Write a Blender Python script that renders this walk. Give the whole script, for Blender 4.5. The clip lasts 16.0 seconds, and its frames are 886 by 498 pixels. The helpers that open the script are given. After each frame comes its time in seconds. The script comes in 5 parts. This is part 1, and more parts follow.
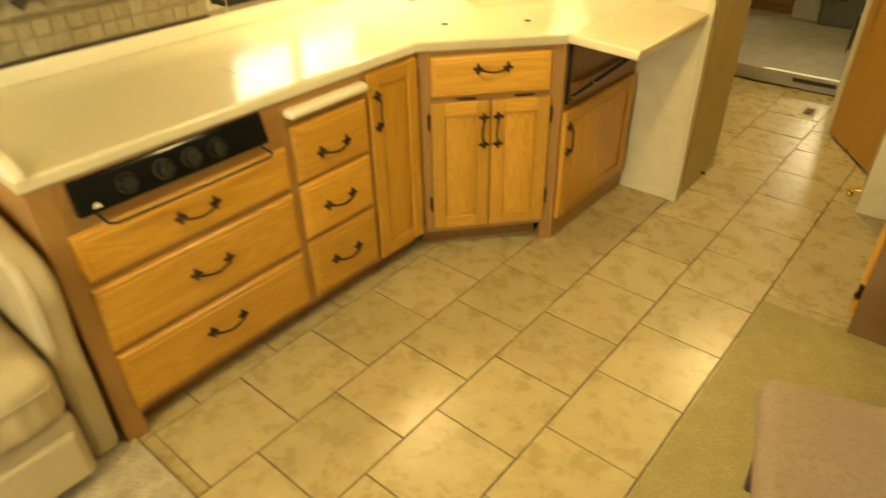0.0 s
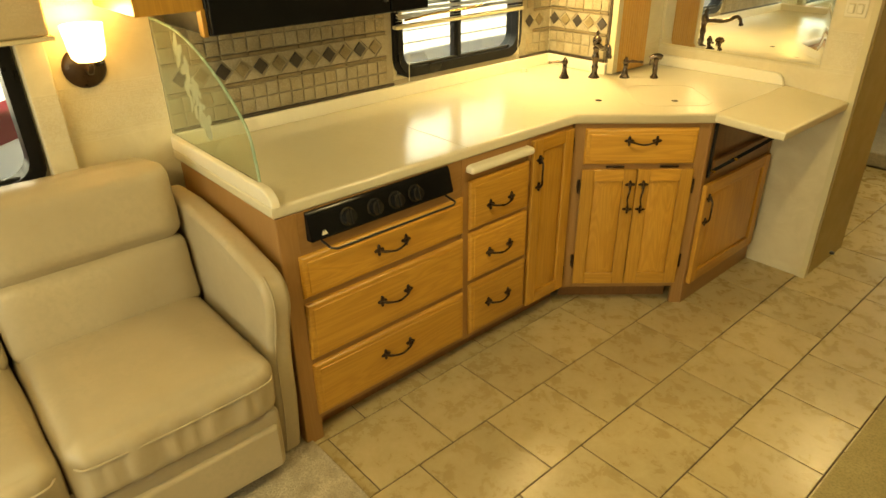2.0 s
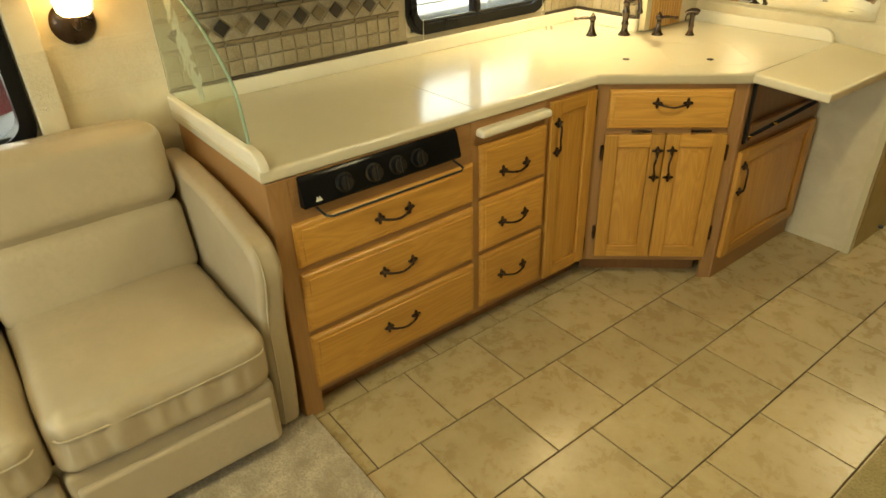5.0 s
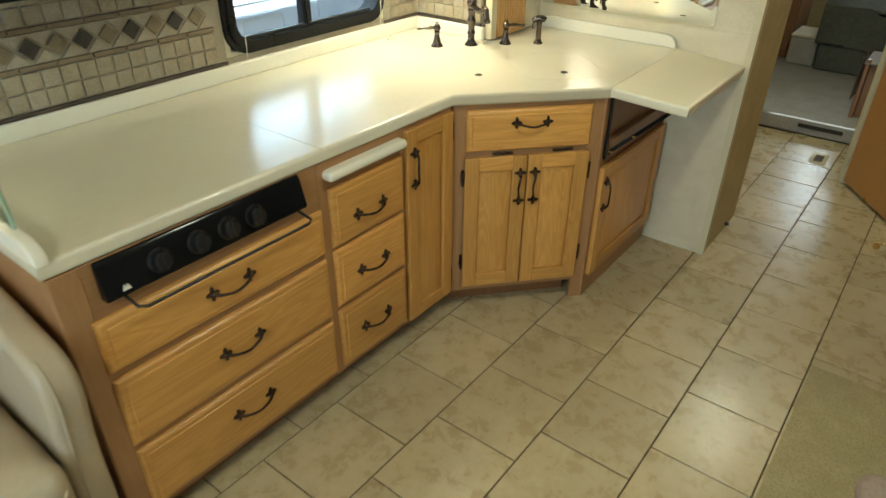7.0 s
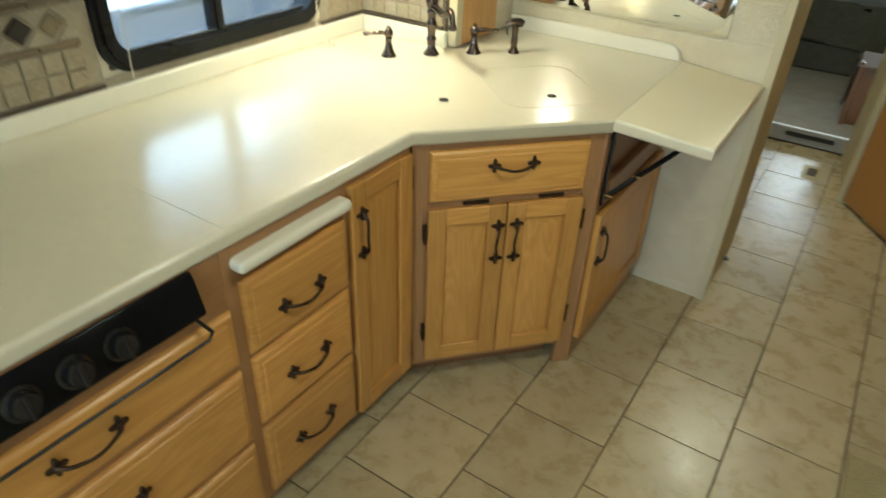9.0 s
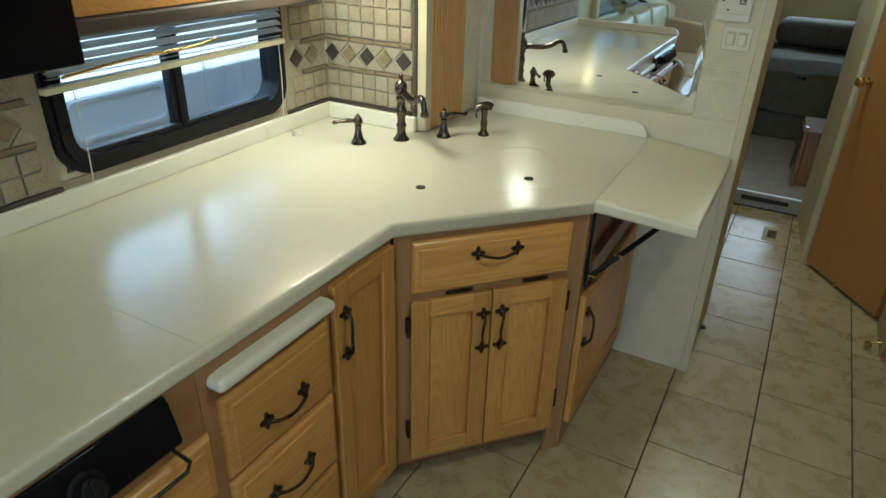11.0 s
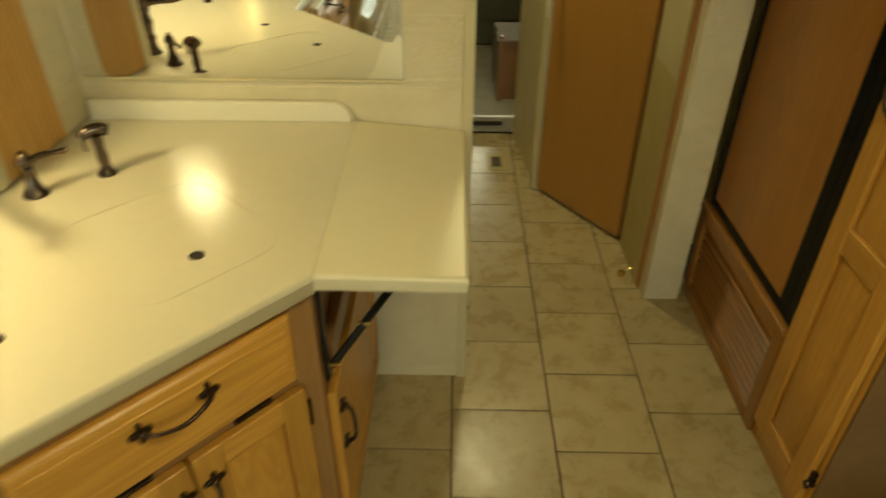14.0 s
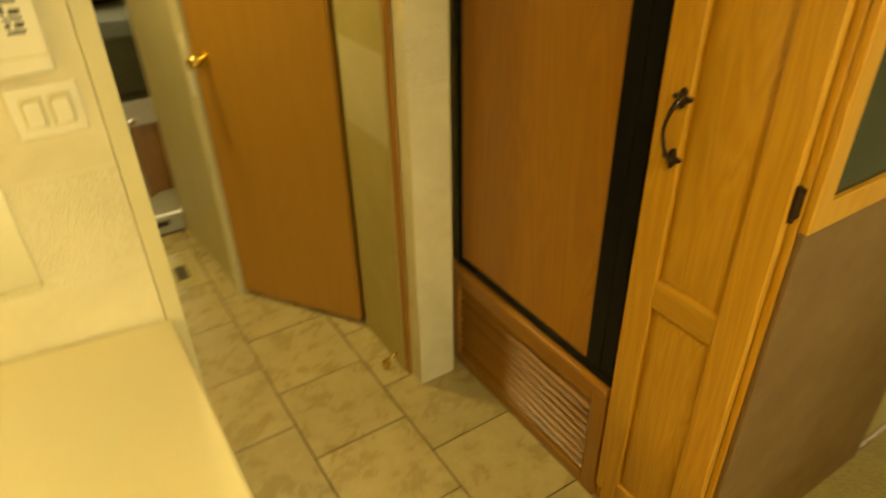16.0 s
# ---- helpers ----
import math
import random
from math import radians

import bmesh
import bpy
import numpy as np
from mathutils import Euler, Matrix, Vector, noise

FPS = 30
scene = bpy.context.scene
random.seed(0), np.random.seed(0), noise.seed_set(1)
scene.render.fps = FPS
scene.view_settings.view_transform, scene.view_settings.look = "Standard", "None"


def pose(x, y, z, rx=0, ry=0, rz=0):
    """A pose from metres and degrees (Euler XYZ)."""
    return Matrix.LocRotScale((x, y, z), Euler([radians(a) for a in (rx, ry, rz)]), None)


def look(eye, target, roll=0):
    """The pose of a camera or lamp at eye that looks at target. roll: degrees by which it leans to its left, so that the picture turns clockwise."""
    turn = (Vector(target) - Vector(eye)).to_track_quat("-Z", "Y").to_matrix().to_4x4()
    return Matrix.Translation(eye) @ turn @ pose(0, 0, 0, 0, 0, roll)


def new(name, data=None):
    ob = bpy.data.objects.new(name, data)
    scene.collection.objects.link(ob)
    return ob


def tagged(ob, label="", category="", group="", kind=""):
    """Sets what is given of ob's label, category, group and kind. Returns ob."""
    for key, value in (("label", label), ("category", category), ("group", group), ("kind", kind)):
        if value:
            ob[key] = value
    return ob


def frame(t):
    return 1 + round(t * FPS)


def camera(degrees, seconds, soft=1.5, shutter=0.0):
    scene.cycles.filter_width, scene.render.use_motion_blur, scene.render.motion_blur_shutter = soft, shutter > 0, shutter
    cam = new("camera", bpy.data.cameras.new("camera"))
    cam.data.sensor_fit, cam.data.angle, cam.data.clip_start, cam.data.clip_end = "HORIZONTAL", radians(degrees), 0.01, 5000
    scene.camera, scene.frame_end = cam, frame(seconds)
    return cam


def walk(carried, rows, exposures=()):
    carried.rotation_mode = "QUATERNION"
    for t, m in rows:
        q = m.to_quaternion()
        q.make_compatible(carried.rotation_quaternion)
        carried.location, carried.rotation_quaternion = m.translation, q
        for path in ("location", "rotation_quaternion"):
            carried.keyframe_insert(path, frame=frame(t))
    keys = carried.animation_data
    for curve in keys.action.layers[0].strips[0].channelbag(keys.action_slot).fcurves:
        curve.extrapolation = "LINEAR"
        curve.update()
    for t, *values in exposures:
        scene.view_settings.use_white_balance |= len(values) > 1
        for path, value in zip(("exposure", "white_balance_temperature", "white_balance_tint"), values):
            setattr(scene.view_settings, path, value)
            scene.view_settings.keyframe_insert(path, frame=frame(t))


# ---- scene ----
cam = camera(68.4, 16.0, 1.5, 0.5)
EXPOSURES = [
    (0.0, 1.70, 11300, -5), (0.5, 1.32, 11000, -5), (1.0, 1.24, 10800, -5), (3.5, 1.10, 10000, -5), (6.0, 1.14, 5700, -5), (7.0, 1.07, 5100, -5), (9.0, 1.00, 4950, -5),
    (11.5, 0.26, 4550, -5), (12.5, 0.25, 5200, -5), (13.0, 0.18, 5800, -8), (13.5, 0.36, 6850, -12), (14.5, 0.70, 8150, -15), (15.0, 0.71, 8800, -12), (15.5, 0.70, 11800, -12), (16.0, 1.42, 14300, -15),
]
PATH = [
    (0, (0.025, 0.088, 1.54), (-1.063, 1.342, 0.424), -1.4),
    (0.5, (0.002, -0.168, 1.567), (-1.221, 1.079, 0.593), -2.3),
    (1, (0.006, -0.289, 1.583), (-1.313, 0.913, 0.68), 1.8),
    (1.5, (0.001, -0.285, 1.598), (-1.31, 0.918, 0.685), -0.4),
    (2, (0.003, -0.285, 1.603), (-1.327, 0.883, 0.673), -0.8),
    (2.5, (0.012, -0.295, 1.595), (-1.329, 0.853, 0.656), -1.3),
    (3, (0.006, -0.308, 1.609), (-1.344, 0.857, 0.703), -2.5),
    (3.5, (-0.014, -0.333, 1.604), (-1.377, 0.825, 0.71), -1.5),
    (3.7, (-0.012, -0.329, 1.6), (-1.378, 0.826, 0.707), -2.7),
    (5.8, (-0.024, 0.021, 1.531), (-1.387, 1.024, 0.467), -1.2),
    (6, (-0.037, 0.04, 1.552), (-1.371, 1.077, 0.482), -2.0),
    (6.5, (-0.188, 0.011, 1.577), (-1.318, 1.265, 0.505), -0.1),
    (7, (-0.281, 0.095, 1.566), (-1.321, 1.443, 0.516), 0.4),
    (7.5, (-0.347, 0.33, 1.552), (-1.458, 1.625, 0.508), -0.9),
    (8, (-0.388, 0.506, 1.555), (-1.559, 1.755, 0.521), -2.0),
    (8.5, (-0.443, 0.542, 1.532), (-1.592, 1.804, 0.489), -0.8),
    (9, (-0.646, 0.54, 1.526), (-1.543, 1.947, 0.423), 2.4),
    (9.2, (-0.7, 0.534, 1.523), (-1.496, 1.95, 0.356), 6.7),
    (11.3, (-0.753, 0.609, 1.54), (-1.599, 2.179, 0.635), 1.3),
    (11.5, (-0.738, 0.663, 1.523), (-1.545, 2.24, 0.594), 2.5),
    (12, (-0.724, 0.893, 1.495), (-1.501, 2.448, 0.506), 4.7),
    (12.5, (-0.717, 1.004, 1.508), (-1.628, 2.449, 0.468), 1.7),
    (13, (-0.711, 1.082, 1.489), (-1.478, 2.569, 0.392), -0.0),
    (13.5, (-0.859, 1.193, 1.468), (-1.314, 2.754, 0.304), -0.0),
    (14, (-0.923, 1.297, 1.526), (-0.953, 2.944, 0.391), 0.2),
    (14.5, (-0.906, 1.554, 1.498), (-0.785, 3.176, 0.334), 2.2),
    (14.8, (-0.875, 1.683, 1.481), (-0.792, 3.305, 0.313), 2.8),
    (15, (-0.852, 1.733, 1.48), (-0.778, 3.341, 0.294), 0.5),
    (15.5, (-0.829, 1.747, 1.467), (-0.458, 3.303, 0.267), -1.3),
    (16, (-0.961, 1.847, 1.507), (-0.073, 3.28, 0.432), -1.3),
]
walk(cam, [(t, look(eye, target, roll)) for t, eye, target, roll in PATH], EXPOSURES)

# ---- world, sun, large lights ----
world = bpy.data.worlds.new("world")
scene.world = world
world.use_nodes = True
wn = world.node_tree.nodes
sky = wn.new("ShaderNodeTexSky")
sky.sky_type = 'NISHITA'
sky.sun_disc = False
sky.sun_elevation, sky.sun_rotation = radians(38), radians(90)
wn["Background"].inputs[1].default_value = 0.15
world.node_tree.links.new(sky.outputs[0], wn["Background"].inputs[0])
sun = new("sun", bpy.data.lights.new("sun", 'SUN'))
sun.data.energy, sun.data.angle, sun.data.color = 5.0, radians(0.5), (1.0, 0.95, 0.88)
sun.matrix_world = look((10, 0, 7.8), (0, 0, 0))


def area_lamp(name, eye, target, sx, sy, watts, colour):
    ob = new(name, bpy.data.lights.new(name, 'AREA'))
    ob.data.shape, ob.data.size, ob.data.size_y = 'RECTANGLE', sx, sy
    ob.data.energy, ob.data.color = watts, colour
    ob.matrix_world = look(eye, target)
    return ob


WARM = (1.0, 0.86, 0.56)
DAY = (0.86, 0.93, 1.0)
# area lamps standing in for daylight at the openings
area_lamp("daylight_windscreen", (-0.4, -3.16, 1.35), (-0.6, 1.0, 0.7), 1.9, 0.8, 22, DAY)
# Unseen lamp outside the window, added to brighten its reflection on the worktop.
area_lamp("sky_fill_kitchen_window", (-2.72, 1.80, 1.66), (-1.8, 1.80, 1.30), 1.2, 0.75, 4, (0.80, 0.90, 1.0))
area_lamp("daylight_bedroom_window", (-0.75, 6.90, 1.25), (-0.75, 5.0, 0.6), 0.8, 0.45, 6, (1.0, 0.92, 0.80))

# ---- materials ----


def node_mat(name):
    m = bpy.data.materials.new(name)
    m.use_nodes = True
    nt = m.node_tree
    return m, nt, nt.nodes["Principled BSDF"]


def mix_col(nt, fac, a, b, mode='MIX'):
    n = nt.nodes.new("ShaderNodeMix")
    n.data_type, n.blend_type = 'RGBA', mode
    for slot, v in ((0, fac), (6, a), (7, b)):
        if hasattr(v, "links"):
            nt.links.new(v, n.inputs[slot])
        elif slot == 0:
            n.inputs[0].default_value = v
        else:
            n.inputs[slot].default_value = (*v, 1)
    return n.outputs[2]


def noise_tex(nt, vec, scale, detail=4, rough=0.55, distort=0.0):
    n = nt.nodes.new("ShaderNodeTexNoise")
    n.inputs["Scale"].default_value, n.inputs["Detail"].default_value = scale, detail
    n.inputs["Roughness"].default_value, n.inputs["Distortion"].default_value = rough, distort
    nt.links.new(vec, n.inputs["Vector"])
    return n.outputs["Fac"]


def ramp(nt, fac, lo, hi):
    n = nt.nodes.new("ShaderNodeMapRange")
    n.inputs["From Min"].default_value, n.inputs["From Max"].default_value = lo, hi
    nt.links.new(fac, n.inputs["Value"])
    return n.outputs["Result"]


def obj_coord(nt, stretch=(1, 1, 1), shuffle=True):
    tc = nt.nodes.new("ShaderNodeTexCoord")
    mp = nt.nodes.new("ShaderNodeMapping")
    mp.inputs["Scale"].default_value = stretch
    nt.links.new(tc.outputs["Object"], mp.inputs["Vector"])
    if shuffle:
        oi = nt.nodes.new("ShaderNodeObjectInfo")
        mul = nt.nodes.new("ShaderNodeMath")
        mul.operation = 'MULTIPLY'
        mul.inputs[1].default_value = 37.0
        nt.links.new(oi.outputs["Random"], mul.inputs[0])
        nt.links.new(mul.outputs[0], mp.inputs["Location"])
    return mp.outputs["Vector"]


def bump(nt, bsdf, height, strength, dist):
    b = nt.nodes.new("ShaderNodeBump")
    b.inputs["Strength"].default_value, b.inputs["Distance"].default_value = strength, dist
    nt.links.new(height, b.inputs["Height"])
    nt.links.new(b.outputs["Normal"], bsdf.inputs["Normal"])


def surface(name, c1, c2, scale, rough, fine=0.0, bump_mm=0.0, metal=0.0, c3=None, coat=0.0, shuffle=True, rough_var=0.08):
    """Mottled surface: two colours at one scale, finer grain on top, worn gloss, relief."""
    m, nt, bs = node_mat(name)
    v = obj_coord(nt, shuffle=shuffle)
    big = ramp(nt, noise_tex(nt, v, scale, 5, 0.6), 0.32, 0.68)
    col = mix_col(nt, big, c1, c2)
    small = noise_tex(nt, v, scale * 9 + 20, 3)
    if c3 is not None:
        col = mix_col(nt, ramp(nt, small, 0.45, 0.75), col, c3)
    elif fine:
        dark = tuple(x * (1 - fine) for x in c1)
        col = mix_col(nt, ramp(nt, small, 0.42, 0.72), col, dark)
    nt.links.new(col, bs.inputs["Base Color"])
    r = nt.nodes.new("ShaderNodeMapRange")
    r.inputs["To Min"].default_value, r.inputs["To Max"].default_value = max(rough - rough_var, 0.03), rough + rough_var
    nt.links.new(big, r.inputs["Value"])
    nt.links.new(r.outputs["Result"], bs.inputs["Roughness"])
    bs.inputs["Metallic"].default_value, bs.inputs["Coat Weight"].default_value = metal, coat
    if bump_mm:
        bump(nt, bs, small, 0.5, bump_mm / 1000)
    return m


def wood(name, light, dark, axis, rough=0.38, pore=1.0, vary=0.18):
    """Oak: cathedral figure, fine pores and streaks along the axis, tone by piece."""
    m, nt, bs = node_mat(name)
    st = [9.0, 9.0, 9.0]
    st["xyz".index(axis)] = 0.75
    v = obj_coord(nt, tuple(st))
    fig = noise_tex(nt, v, 1.3, 3, 0.5, 0.9)
    wv = nt.nodes.new("ShaderNodeMath")
    wv.operation = 'MULTIPLY'
    wv.inputs[1].default_value = 11.0
    nt.links.new(fig, wv.inputs[0])
    fr = nt.nodes.new("ShaderNodeMath")
    fr.operation = 'PINGPONG'
    fr.inputs[1].default_value = 0.5
    nt.links.new(wv.outputs[0], fr.inputs[0])
    rings = ramp(nt, fr.outputs[0], 0.0, 0.5)
    st2 = [260.0, 260.0, 260.0]
    st2["xyz".index(axis)] = 6.0
    v2 = obj_coord(nt, tuple(st2))
    pores = ramp(nt, noise_tex(nt, v2, 1.0, 2), 0.50, 0.68)
    mid = tuple(0.55 * a + 0.45 * b for a, b in zip(light, dark))
    col = mix_col(nt, rings, light, mid)
    f = nt.nodes.new("ShaderNodeMath")
    f.operation = 'MULTIPLY'
    f.inputs[1].default_value = 0.30 * pore
    nt.links.new(pores, f.inputs[0])
    col = mix_col(nt, f.outputs[0], col, dark)
    oi = nt.nodes.new("ShaderNodeObjectInfo")
    hv = nt.nodes.new("ShaderNodeHueSaturation")
    val = nt.nodes.new("ShaderNodeMapRange")
    val.inputs["To Min"].default_value, val.inputs["To Max"].default_value = 1 - vary, 1 + vary * 0.6
    nt.links.new(oi.outputs["Random"], val.inputs["Value"])
    nt.links.new(val.outputs["Result"], hv.inputs["Value"])
    nt.links.new(col, hv.inputs["Color"])
    nt.links.new(hv.outputs["Color"], bs.inputs["Base Color"])
    bs.inputs["Roughness"].default_value = rough
    bs.inputs["Coat Weight"].default_value, bs.inputs["Coat Roughness"].default_value = 0.25, 0.25
    bump(nt, bs, pores, 0.25, 0.0006)
    return m


OAK_L, OAK_D = (0.60, 0.315, 0.070), (0.385, 0.168, 0.032)
RED_L, RED_D = (0.38, 0.165, 0.040), (0.24, 0.095, 0.022)
M_OAK_Z = wood("oak_upright_grain", OAK_L, OAK_D, 'z')
M_RED_Z = wood("aisle_oak_upright_grain", RED_L, RED_D, 'z')
M_RED_X = wood("aisle_oak_level_grain", RED_L, RED_D, 'x')
M_OAK_X = wood("oak_level_grain", OAK_L, OAK_D, 'x', 0.38, 0.9)
M_FRAME = wood("oak_vinyl_face_frame", (0.345, 0.182, 0.072), (0.27, 0.138, 0.05), 'z', 0.45, 0.5, 0.04)
M_FRAME_X = wood("oak_vinyl_face_frame_level", (0.345, 0.182, 0.072), (0.27, 0.138, 0.05), 'x', 0.45, 0.5, 0.04)
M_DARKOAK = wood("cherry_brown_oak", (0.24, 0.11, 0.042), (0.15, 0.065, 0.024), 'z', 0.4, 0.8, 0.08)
M_FRIDGE_WOOD = wood("fridge_panel_oak", (0.38, 0.165, 0.038), (0.25, 0.095, 0.022), 'z', 0.42, 0.8, 0.05)
M_HALLDOOR = wood("flush_hall_door_veneer", (0.43, 0.208, 0.054), (0.36, 0.165, 0.040), 'z', 0.45, 0.4, 0.04)
M_FLUTE = wood("fluted_golden_oak", (0.58, 0.335, 0.10), (0.42, 0.22, 0.058), 'z', 0.36, 0.7, 0.04)
M_COUNTER = surface("cream_solid_surface", (0.69, 0.63, 0.478), (0.66, 0.595, 0.443), 3.0, 0.34, fine=0.05, rough_var=0.04, shuffle=False, coat=0.75)
M_COUNTER.node_tree.nodes["Principled BSDF"].inputs["Coat Roughness"].default_value = 0.17
M_LEAF = surface("cream_leaf_laminate", (0.75, 0.68, 0.50), (0.72, 0.645, 0.465), 3.0, 0.36, fine=0.04, shuffle=False)
M_SPLASHLIP = surface("cream_splash_lip", (0.80, 0.75, 0.62), (0.77, 0.715, 0.58), 3.0, 0.34, fine=0.04)
M_BLACK = surface("black_enamel", (0.006, 0.006, 0.007), (0.010, 0.010, 0.010), 6, 0.14)
M_BLACK.node_tree.nodes["Principled BSDF"].inputs["Specular IOR Level"].default_value = 0.09
M_BLACKMATT = surface("black_plastic", (0.013, 0.013, 0.013), (0.022, 0.021, 0.02), 12, 0.42)
M_FRAMEBLACK = surface("black_window_frame", (0.005, 0.005, 0.006), (0.009, 0.009, 0.010), 9, 0.32)
M_FRAMEBLACK.node_tree.nodes["Principled BSDF"].inputs["Specular IOR Level"].default_value = 0.22
M_KNOB = surface("glossy_black_knob", (0.010, 0.010, 0.011), (0.014, 0.014, 0.015), 9, 0.12, rough_var=0.03)
M_KNOB.node_tree.nodes["Principled BSDF"].inputs["Specular IOR Level"].default_value = 0.55
M_BRONZE = surface("dark_oiled_bronze", (0.045, 0.03, 0.022), (0.085, 0.055, 0.038), 30, 0.32, metal=0.85)
M_TAP = surface("oil_rubbed_bronze_tap", (0.10, 0.075, 0.06), (0.16, 0.12, 0.095), 25, 0.18, metal=1.0)
M_BRASS = surface("polished_brass", (0.75, 0.55, 0.22), (0.62, 0.43, 0.16), 30, 0.2, metal=1.0)
M_LEATHER = surface("cream_leather", (0.47, 0.395, 0.275), (0.41, 0.335, 0.225), 4, 0.36, fine=0.10, bump_mm=0.5, shuffle=False)
M_MAUVE = surface("mauve_brown_suede", (0.26, 0.19, 0.145), (0.31, 0.232, 0.18), 7, 0.85, fine=0.08, bump_mm=0.4)
M_VALANCE = surface("cream_valance_fabric", (0.56, 0.46, 0.30), (0.49, 0.39, 0.24), 18, 0.75, fine=0.15, bump_mm=1.0)
M_BROWNPANEL = surface("brown_vinyl_panel", (0.215, 0.125, 0.06), (0.18, 0.10, 0.047), 8, 0.5, fine=0.1, bump_mm=0.3)
M_CARPET = surface("olive_beige_carpet", (0.38, 0.31, 0.155), (0.32, 0.258, 0.125), 14, 0.95, fine=0.35, bump_mm=4, shuffle=False)
M_SHAG = surface("pale_plush_carpet", (0.58, 0.50, 0.37), (0.33, 0.27, 0.18), 13, 0.95, fine=0.45, bump_mm=9, shuffle=False)
M_BEDCARPET = surface("grey_bedroom_carpet", (0.38, 0.35, 0.31), (0.31, 0.285, 0.25), 9, 0.95, fine=0.3, bump_mm=4, shuffle=False)
M_BEDCARPET.node_tree.nodes["Principled BSDF"].inputs["Specular IOR Level"].default_value = 0.1
M_GROUT = surface("dark_brown_grout", (0.062, 0.039, 0.018), (0.09, 0.058, 0.03), 30, 0.9, bump_mm=0.6)
M_TRAV = surface("tumbled_travertine", (0.34, 0.283, 0.185), (0.235, 0.185, 0.112), 14, 0.62, c3=(0.38, 0.32, 0.22), bump_mm=0.8)
M_TRAVPALE = surface("pale_travertine", (0.35, 0.295, 0.205), (0.285, 0.235, 0.158), 14, 0.6, c3=(0.41, 0.355, 0.265), bump_mm=0.5)
M_TRAVDARK = surface("dark_emperador", (0.026, 0.021, 0.018), (0.042, 0.034, 0.028), 30, 0.4, c3=(0.065, 0.052, 0.042), bump_mm=0.4)
M_TRAVTAN = surface("tan_brown_stone", (0.215, 0.165, 0.085), (0.165, 0.122, 0.06), 25, 0.5, c3=(0.27, 0.215, 0.13), bump_mm=0.4)
M_LINER = surface("brown_liner_stone", (0.22, 0.165, 0.095), (0.17, 0.125, 0.07), 30, 0.6, bump_mm=0.4)
M_SPLASHGROUT = surface("pale_wall_grout", (0.37, 0.32, 0.23), (0.32, 0.27, 0.19), 40, 0.9, bump_mm=0.5, shuffle=False)
M_EDGEBROWN = surface("dark_edge_trim", (0.045, 0.03, 0.02), (0.07, 0.048, 0.03), 20, 0.5)
M_WHITEPLASTIC = surface("ivory_plastic", (0.74, 0.69, 0.56), (0.70, 0.645, 0.52), 5, 0.35)
M_TRIMPAINT = surface("cream_trim", (0.62, 0.55, 0.36), (0.57, 0.50, 0.32), 6, 0.45, fine=0.06)
M_OLIVEWALL = surface("olive_tan_vinyl_wall", (0.46, 0.375, 0.17), (0.41, 0.328, 0.145), 10, 0.6, fine=0.08, bump_mm=0.2, shuffle=False)
# Lighter wall vinyl: a patch of sunlight put into the colour.
M_SUNPATCH = surface("sunlit_patch_vinyl", (0.56, 0.49, 0.31), (0.52, 0.45, 0.28), 10, 0.6, fine=0.06)
M_CEIL = surface("cream_ceiling_vinyl", (0.74, 0.70, 0.60), (0.70, 0.66, 0.56), 8, 0.8, fine=0.05, shuffle=False)
M_BED = surface("grey_green_bedspread", (0.080, 0.078, 0.058), (0.12, 0.115, 0.088), 18, 0.9, fine=0.35, bump_mm=3, shuffle=False)
M_TRAILER = surface("white_gelcoat", (0.80, 0.82, 0.84), (0.74, 0.76, 0.79), 1.5, 0.3, shuffle=False)
M_MAROON = surface("maroon_stripe", (0.14, 0.018, 0.03), (0.18, 0.025, 0.04), 3, 0.35)
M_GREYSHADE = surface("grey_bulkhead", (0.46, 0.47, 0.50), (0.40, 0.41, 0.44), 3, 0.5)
M_GROUND = surface("asphalt_ground", (0.05, 0.05, 0.05), (0.075, 0.072, 0.068), 2, 0.9, fine=0.3, bump_mm=5, shuffle=False)
M_BLIND = surface("white_blind_slat", (0.72, 0.70, 0.64), (0.66, 0.64, 0.58), 4, 0.45)
# Near-black for holes, slots and gaps: their shade is put into the colour.
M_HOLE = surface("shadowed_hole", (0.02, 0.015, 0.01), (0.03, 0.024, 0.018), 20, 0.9)


